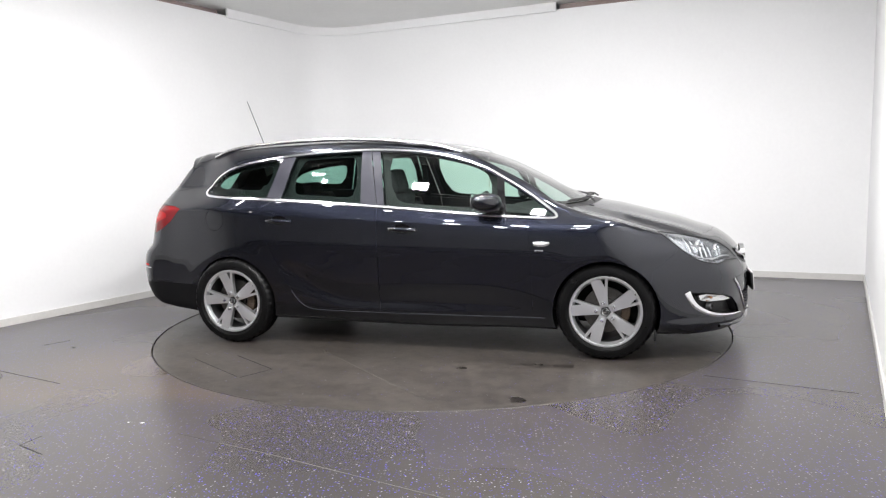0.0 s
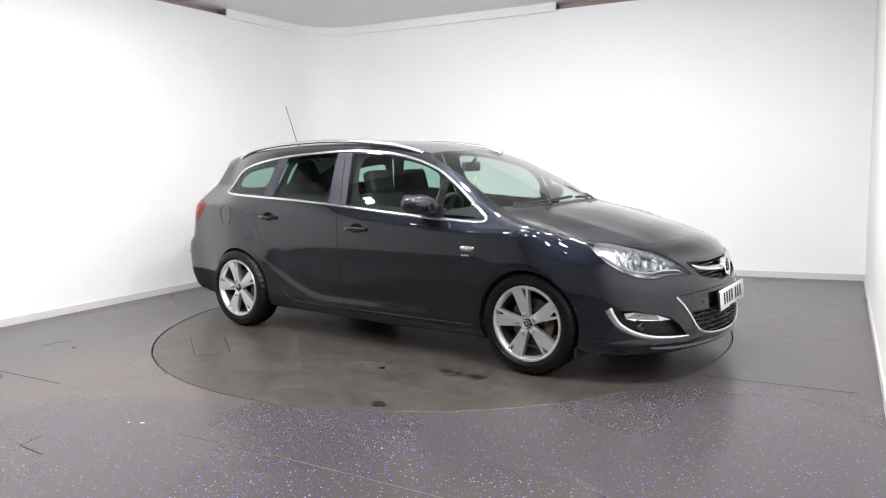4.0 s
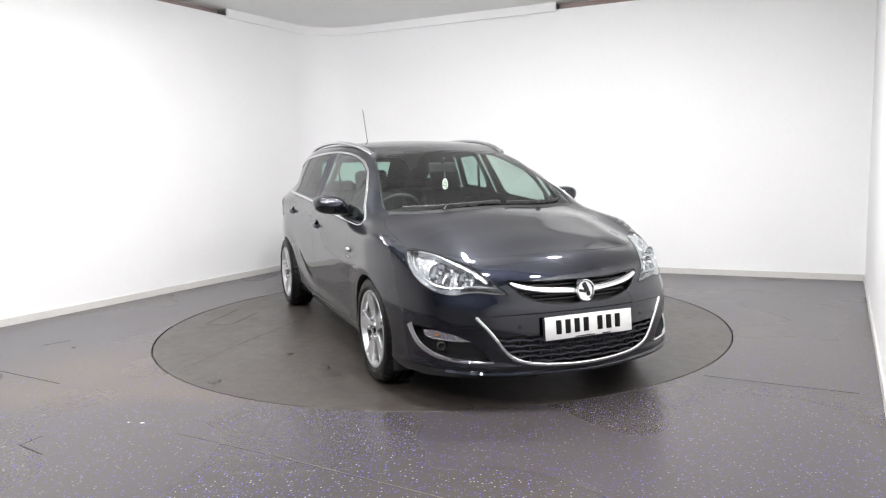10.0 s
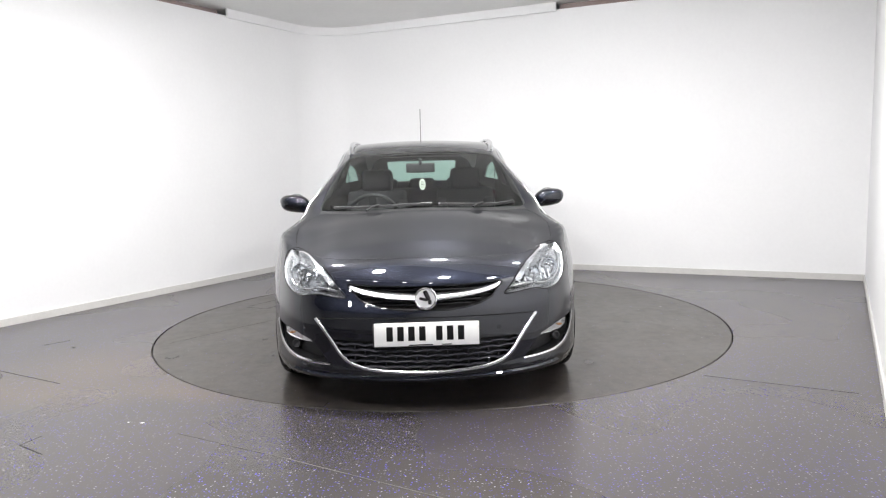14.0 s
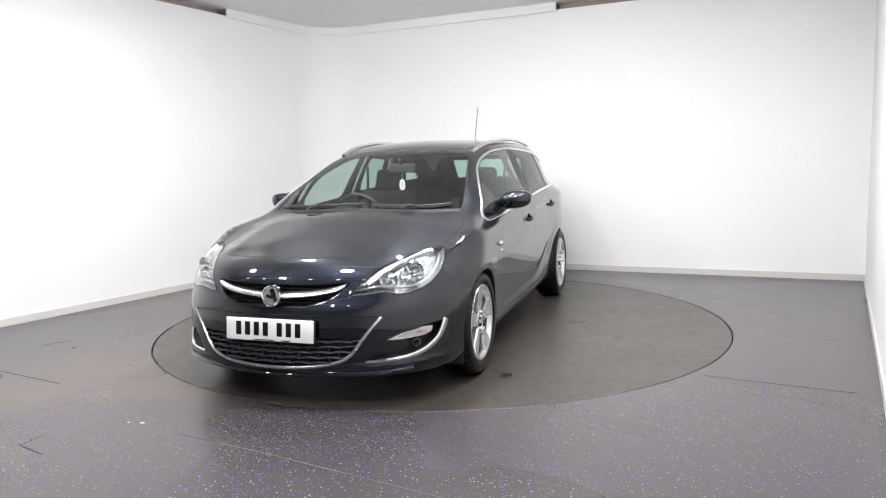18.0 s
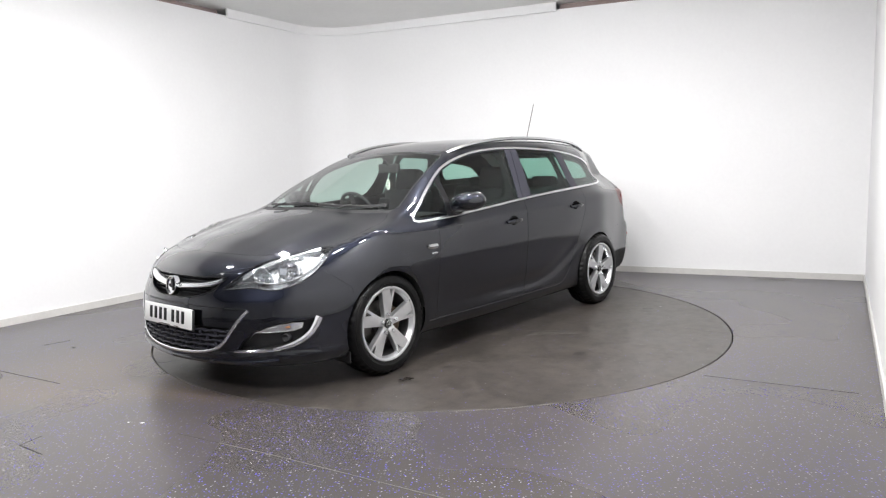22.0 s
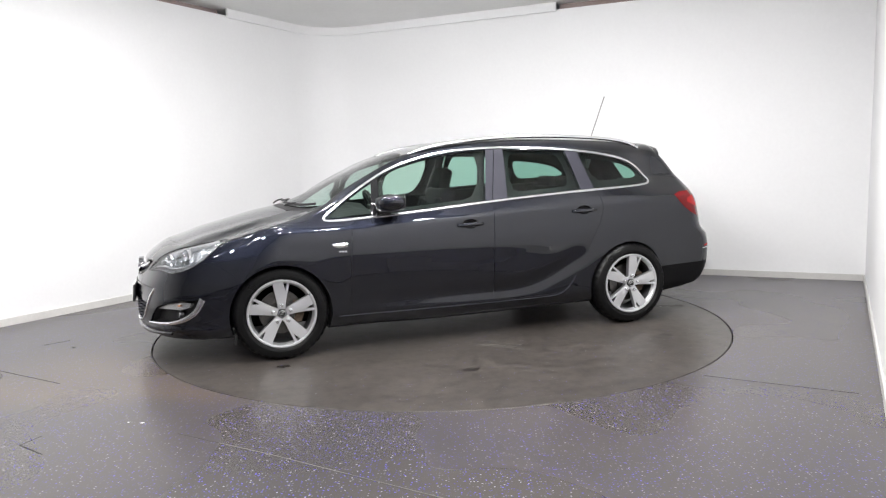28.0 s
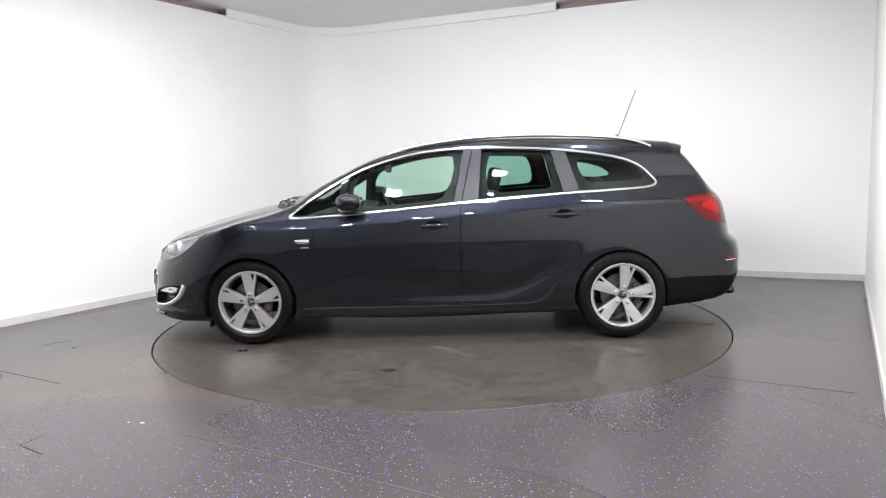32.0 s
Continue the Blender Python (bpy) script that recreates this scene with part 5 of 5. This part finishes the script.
        bmesh.ops.recalc_face_normals(bm, faces=bm.faces)
        put(bm, "lip_spoiler", PAINT, nose)
    # upper grille: dark back, slats, chrome wing bar, round badge
    bm = bmesh.new()
    rows = [[on_nose(y, z, -.05, 2.5) for y in np.linspace(-.40, .40, 25)] for z in (.535, .58, .62, .66, .69)]
    grid_mesh(bm, rows)
    g = put(bm, "grille", PLASTIC, root, "black upper grille with a chrome wing bar")
    for z in (.575, .592, .609, .626, .643):
        w = .36 if z > .6 else .28
        P = [on_nose(y, z, -.022) for y in np.linspace(-w, w, 30)]
        bm = bmesh.new()
        sweep(bm, P, [(-.003, -.02), (-.003, .008), (.003, .008), (.003, -.02)], [(1, 0, 0)] * 30)
        put(bm, "slat", GLOSSBLACK, g)
    top = curve((0, .621), (.10, .628), (.2, .636), (.3, .650), (.385, .672))
    low = curve((0, .586), (.10, .592), (.2, .599), (.3, .613), (.36, .630), (.385, .648))
    bm = bmesh.new()
    rows = []
    for y in np.linspace(-.385, .385, 61):
        a, b = float(low(abs(y))), float(top(abs(y)))
        m = (a + b) / 2
        rows.append([on_nose(y, a, -.006), on_nose(y, a + (b - a) * .15, .006), on_nose(y, a + (b - a) * .35, .012), on_nose(y, m + (b - a) * .08, .0125), on_nose(y, b - (b - a) * .2, .006), on_nose(y, b, -.016)])
    grid_mesh(bm, rows)
    bmesh.ops.recalc_face_normals(bm, faces=bm.faces)
    put(bm, "wing_bar", SATINCHROME, g, "chrome wing bar")
    bm = bmesh.new()
    lathe(bm, [(.0001, .0), (.046, .001), (.0475, .008), (.052, .011), (.0565, .008), (.058, -.02)], 48, "x")
    bmesh.ops.remove_doubles(bm, verts=bm.verts, dist=.0003)
    q = on_nose(0, .607, .018)
    badge = put(bm, "round_badge", CHROME, g, "round chrome emblem")
    badge.matrix_basis = Matrix.Translation(q) @ pose(0, 0, 0, 0, -8, 0)
    bm = bmesh.new()
    box(bm, (.004, .012, .012), (.008, .022, .05), .003, pose(0, 0, 0, 25, 0, 0))
    box(bm, (.004, -.012, -.006), (.008, .040, .014), .003, pose(0, 0, 0, -15, 0, 0))
    box(bm, (.004, .020, -.018), (.008, .018, .024), .003)
    put(bm, "emblem_relief", GLOSSBLACK, badge)
    # edge line round the grille
    P = [on_nose(y, z, .001) for y, z in spline(GRILLE[1:9], 4) + [(-y, z) for y, z in spline(GRILLE[1:9], 4)[::-1]]]
    bm = bmesh.new()
    sweep(bm, P, ring_section(.004, 6), [skin_normal(q) for q in P], close=True)
    put(bm, "grille_edge", GLOSSBLACK, g)
    # lower intake: dark back and wavy mesh bars
    bm = bmesh.new()
    rows = [[on_nose(y, z, -.05, 2.5) for y in np.linspace(-.50, .50, 29)] for z in (.21, .26, .32, .38, .42)]
    grid_mesh(bm, rows)
    it = put(bm, "lower_intake", PLASTIC, root, "black honeycomb lower intake")
    half = curve((.24, .20), (.262, .335), (.285, .395), (.322, .44), (.375, .475), (.40, .475))
    for k, z in enumerate((.262, .290, .318, .346, .374)):
        w = float(half(z)) - .006
        n = int(w / .0125)
        pts = []
        for i in range(-n, n + 1):
            y = w * i / n
            ph = (y / .105 + (.5 if k % 2 else 0)) % 1
            dz = -.006 * min(1, max(0, (abs(ph - .5) - .28) / .12)) + .003
            pts.append(on_nose(y, z + dz, -.010))
        bm = bmesh.new()
        sweep(bm, pts, [(-.0042, -.016), (-.0042, .006), (0, .009), (.0042, .006), (.0042, -.016)], [(1, 0, 0)] * len(pts))
        bmesh.ops.recalc_face_normals(bm, faces=bm.faces)
        put(bm, "mesh_bar", SATIN, it)
    for k, z in enumerate((.276, .304, .332, .360)):
        w = float(half(z)) - .03
        for i in range(-4, 5):
            y = (i + (.5 if k % 2 else 0)) * .105
            if abs(y) < w:
                bm = bmesh.new()
                box(bm, on_nose(y, z, -.014), (.016, .006, .026), .001)
                put(bm, "mesh_web", SATIN, it)
    # number plate with plain bars for its characters
    q = on_nose(0, .437)
    bm = bmesh.new()
    box(bm, (0, 0, 0), (.012, .526, .118), .004)
    plate = put(bm, "number_plate", PLATEWHITE, nose, "white number plate with plain dark bars")
    plate.matrix_basis = Matrix.Translation(q + Vector((.008, 0, -.002))) @ pose(0, 0, 0, 0, -5, 0)
    bm = bmesh.new()
    box(bm, (-.006, 0, -.004), (.014, .540, .118), .004)
    put(bm, "plate_holder", PLASTIC, plate)
    for i in range(7):
        y = -.185 + .0545 * i + (.030 if i > 3 else 0)
        bm = bmesh.new()
        box(bm, (.0062, y, .004), (.0016, .032, .072), .0005)
        put(bm, "plate_bar", INK, plate)
    bm = bmesh.new()
    for y, w in ((-.03, .12), (.10, .05)):
        box(bm, (.0062, y, -.053), (.0016, w, .005), .0003)
    put(bm, "plate_small_bar", INK, plate)
    # recessed line over the plate panel
    P = [on_nose(y, .512 - .014 * (y / .57) ** 2 + .002, .0) for y in np.linspace(-.57, .57, 40)]
    bm = bmesh.new()
    sweep(bm, P, ring_section(.0028, 6), [skin_normal(q) for q in P])
    put(bm, "panel_line", INK, nose)


def roof_parts(root, panels):
    bm = bmesh.new()
    rows = []
    for y in np.linspace(-.53, .53, 33):
        tip = -.605 + .40 * y * y
        z = float(on_top(tip + .13, y).z) - .004
        k = 1 - .95 * (abs(y) / .53) ** 5
        z -= .014 * (abs(y) / .53) ** 5
        rows.append([(tip + .15, y, z - .006), (tip + .07, y, z - .007), (tip + .02, y, z - .020), (tip, y, z - .026), (tip + .006, y, z - .026 - .007 * k), (tip + .06, y, z - .022 - .018 * k), (tip + .13, y, z - .012 - .034 * k)])
    vs = grid_mesh(bm, rows, close_v=True)
    bm.faces.new(vs[0]), bm.faces.new(vs[-1])
    bmesh.ops.recalc_face_normals(bm, faces=bm.faces)
    put(bm, "roof_spoiler", PAINT, root, "body-coloured roof edge spoiler")
    bm = bmesh.new()
    lathe(bm, [(.0001, .03), (.008, .03), (.014, .018), (.026, 0), (.028, -.02)], 20, "z")
    base = put(bm, "aerial_base", PLASTIC, root)
    base.matrix_basis = Matrix.Translation(on_top(-.14, 0))
    bm = bmesh.new()
    P = [Vector((-.146 - .145 * t, 0, 1.455 + .378 * t)) for t in np.linspace(0, 1, 9)]
    sweep(bm, P, ring_section(.0032, 8))
    put(bm, "aerial", PLASTIC, root, "thin black whip aerial")
    # wipers
    for pts, piv in (([(2.46, -.58), (2.535, -.38), (2.565, -.18), (2.56, .06)], (2.585, -.36)), ([(2.575, .10), (2.555, .30), (2.50, .47), (2.42, .60)], (2.57, .32))):
        P = [on_top(x - .03, y, .016) for x, y in spline(pts, 6)]
        bm = bmesh.new()
        sweep(bm, P, [(-.008, -.008), (-.006, .006), (0, .010), (.006, .006), (.008, -.008)])
        bmesh.ops.recalc_face_normals(bm, faces=bm.faces)
        w = put(bm, "wiper", PLASTIC, root, "black wiper blade on the windscreen")
        bm = bmesh.new()
        m = P[len(P) // 2]
        a = on_top(*piv, .018)
        sweep(bm, [a, a * .6 + m * .4 + Vector((0, 0, .012)), m + Vector((0, 0, .012))], ring_section(.008, 8, .006))
        put(bm, "wiper_arm", PLASTIC, w)
    rear_border(panels)
    # black border round the windscreen
    full = SCREEN[1:-1]
    ring = [(x, y) for x, y in full] + [(x, -y) for x, y in full[::-1]]
    ring = spline(ring, 3, close=True)
    inner = grow(ring, -.016)
    bm = bmesh.new()
    a, b = [on_top(x, y, -.004) for x, y in ring], [on_top(x, y, -.004) for x, y in inner]
    grid_mesh(bm, [a, b], close_v=True)
    bmesh.ops.recalc_face_normals(bm, faces=bm.faces)
    put(bm, "screen_border", INK, panels["windscreen"], "black windscreen border")


def rear_border(panels):
    """Black border inside the rear window."""
    bm = bmesh.new()
    for side in (1, -1):
        rows = []
        for z in np.linspace(1.10, 1.33, 8):
            row = []
            for y in np.linspace(.36, .50 - .10 * (z - 1.10), 6):
                lo, hi = -1.1, 0.0
                for _ in range(22):
                    mid = (lo + hi) / 2
                    if skin(np.array([mid]), np.array([y]), np.array([z]))[0] < 0:
                        hi = mid
                    else:
                        lo = mid
                row.append((hi + .006, side * y, z))
            rows.append(row)
        grid_mesh(bm, rows)
    put(bm, "rear_screen_border", INK, panels["rear_screen"], "black rear window border")


def soft_box(bm, c, s, bevel, m=None):
    r = bmesh.ops.create_cube(bm, size=1.0, matrix=(m or Matrix()) @ Matrix.LocRotScale(c, None, s))
    es = list({e for v in r["verts"] for e in v.link_edges})
    bmesh.ops.bevel(bm, geom=es, offset=bevel, segments=4, profile=0.6, affect="EDGES")


def cabin(root):
    # dashboard
    bm = bmesh.new()
    rows = []
    for y in np.linspace(-.72, .72, 25):
        hump = .035 * math.exp(-((y + .37) / .17) ** 2)
        rows.append([(2.36, y * .86, .90), (2.15, y * .97, .935), (1.98, y, .945 + hump), (1.86, y, .925 + hump), (1.83, y, .86), (1.86, y, .70), (1.95, y, .45)])
    grid_mesh(bm, rows)
    bmesh.ops.recalc_face_normals(bm, faces=bm.faces)
    put(bm, "dashboard", LINING, root, "dark grained dashboard")
    bm = bmesh.new()
    box(bm, (1.25, 0, .30), (2.9, 1.5, .02))
    put(bm, "cabin_floor", LINING, root)
    bm = bmesh.new()
    soft_box(bm, (1.45, 0, .48), (.8, .22, .34), .04)
    put(bm, "centre_console", LINING, root)
    # steering wheel, right-hand drive
    m = pose(1.735, -.37, .895, 0, -64, 0)
    bm = bmesh.new()
    pts = [m @ Vector((.185 * math.cos(a), .185 * math.sin(a), 0)) for a in np.linspace(0, 2 * math.pi, 40, endpoint=False)]
    sweep(bm, pts, ring_section(.015, 10), [m.to_3x3() @ Vector((0, 0, 1))] * 40, close=True)
    st = put(bm, "steering_wheel", LINING, root, "dark leather steering wheel")
    bm = bmesh.new()
    soft_box(bm, (0, 0, -.01), (.14, .16, .05), .02, m)
    for a in (0, 180, 270):
        soft_box(bm, (.12, 0, -.008), (.14, .05, .018), .006, m @ pose(0, 0, 0, 0, 0, a + 90))
    put(bm, "wheel_boss", LINING, st)
    # seats
    for y, x0 in ((-.37, .10), (.37, -.135)):
        bm = bmesh.new()
        soft_box(bm, (1.38 + x0, y, .50), (.50, .50, .14), .05)
        seat = put(bm, "front_seat", FABRIC, root, "dark cloth front seat")
        bm = bmesh.new()
        lean = pose(1.22 + x0, y, .53, 0, -16, 0)
        soft_box(bm, (-.04, 0, .28), (.13, .49, .58), .055, lean)
        soft_box(bm, (.03, .20, .24), (.09, .10, .46), .04, lean)
        soft_box(bm, (.03, -.20, .24), (.09, .10, .46), .04, lean)
        put(bm, "backrest", FABRIC, seat)
        bm = bmesh.new()
        soft_box(bm, (-.02, 0, .645), (.105, .255, .19), .045, lean)
        put(bm, "headrest", FABRIC, seat)
        bm = bmesh.new()
        for d in (-.06, .06):
            sweep(bm, [lean @ Vector((-.03, d, .54)), lean @ Vector((-.03, d, .62))], ring_section(.006, 8))
        put(bm, "headrest_post", CHROME, seat)
    bm = bmesh.new()
    soft_box(bm, (.48, 0, .55), (.50, 1.28, .16), .05)
    bench = put(bm, "rear_bench", FABRIC, root, "dark cloth rear bench")
    bm = bmesh.new()
    soft_box(bm, (0, 0, .24), (.14, 1.26, .50), .05, pose(.27, 0, .58, 0, -18, 0))
    put(bm, "backrest", FABRIC, bench)
    for y in (-.36, 0, .36):
        bm = bmesh.new()
        soft_box(bm, (.10, y, 1.085), (.09, .24, .12), .04)
        put(bm, "headrest", FABRIC, bench)
    bm = bmesh.new()
    box(bm, (-.34, 0, .96), (.80, 1.22, .015), .005)
    put(bm, "load_cover", LINING, root, "dark luggage cover")
    # mirror and the paper tag that hangs from it
    bm = bmesh.new()
    soft_box(bm, (1.735, -.01, 1.252), (.035, .215, .072), .016)
    rv = put(bm, "rear_view_mirror", LINING, root, "dark interior mirror")
    bm = bmesh.new()
    sweep(bm, [Vector((1.745, -.01, 1.28)), Vector((1.77, -.01, 1.305)), Vector((1.782, -.01, 1.318))], ring_section(.012, 10))
    put(bm, "mirror_stem", LINING, rv)
    bm = bmesh.new()
    lathe(bm, [(.0001, .0008), (.0375, .0008), (.038, 0), (.0375, -.0008), (.0001, -.0008)], 32, "x")
    tag = put(bm, "hanging_tag", PAPER, rv, "oval pale green paper tag")
    tag.matrix_basis = Matrix.LocRotScale((1.765, .002, 1.128), None, (1, .60, 1.08))
    bm = bmesh.new()
    for i, w in enumerate((.03, .045, .05, .05, .03)):
        box(bm, (.0012, 0, .022 - .011 * i), (.0004, w, .005))
    put(bm, "tag_bar", INK, tag)
    bm = bmesh.new()
    sweep(bm, [Vector((1.765, .002, 1.168)), Vector((1.76, .002, 1.215))], ring_section(.0015, 6))
    put(bm, "tag_string", PAPER, rv)
    # head lining and pillar trim under the roof sides
    bm = bmesh.new()
    rows = []
    for x in np.linspace(-.45, 1.60, 22):
        rows.append([on_top(x, y, -.035) for y in np.linspace(-.56, .56, 15)])
    grid_mesh(bm, rows)
    put(bm, "head_lining", HEADLINER, root, "pale grey cloth head lining")
    for side in (1, -1):
        # seat belt
        bm = bmesh.new()
        sweep(bm, [Vector((1.05, side * .62, 1.27)), Vector((1.10, side * .60, .95)), Vector((1.16, side * .58, .5))], [(-.024, -.001), (-.024, .001), (.024, .001), (.024, -.001)], [(0, side, 0)] * 3)
        put(bm, "seat_belt", FABRIC, root)


room()
ground()
disc = turntable()
lamps()
spot_tracks()
root, panels, made = car()
wheels(root)
side_parts(root, panels)
front_parts(root, panels)
roof_parts(root, panels)
cabin(root)
motions(root, disc)
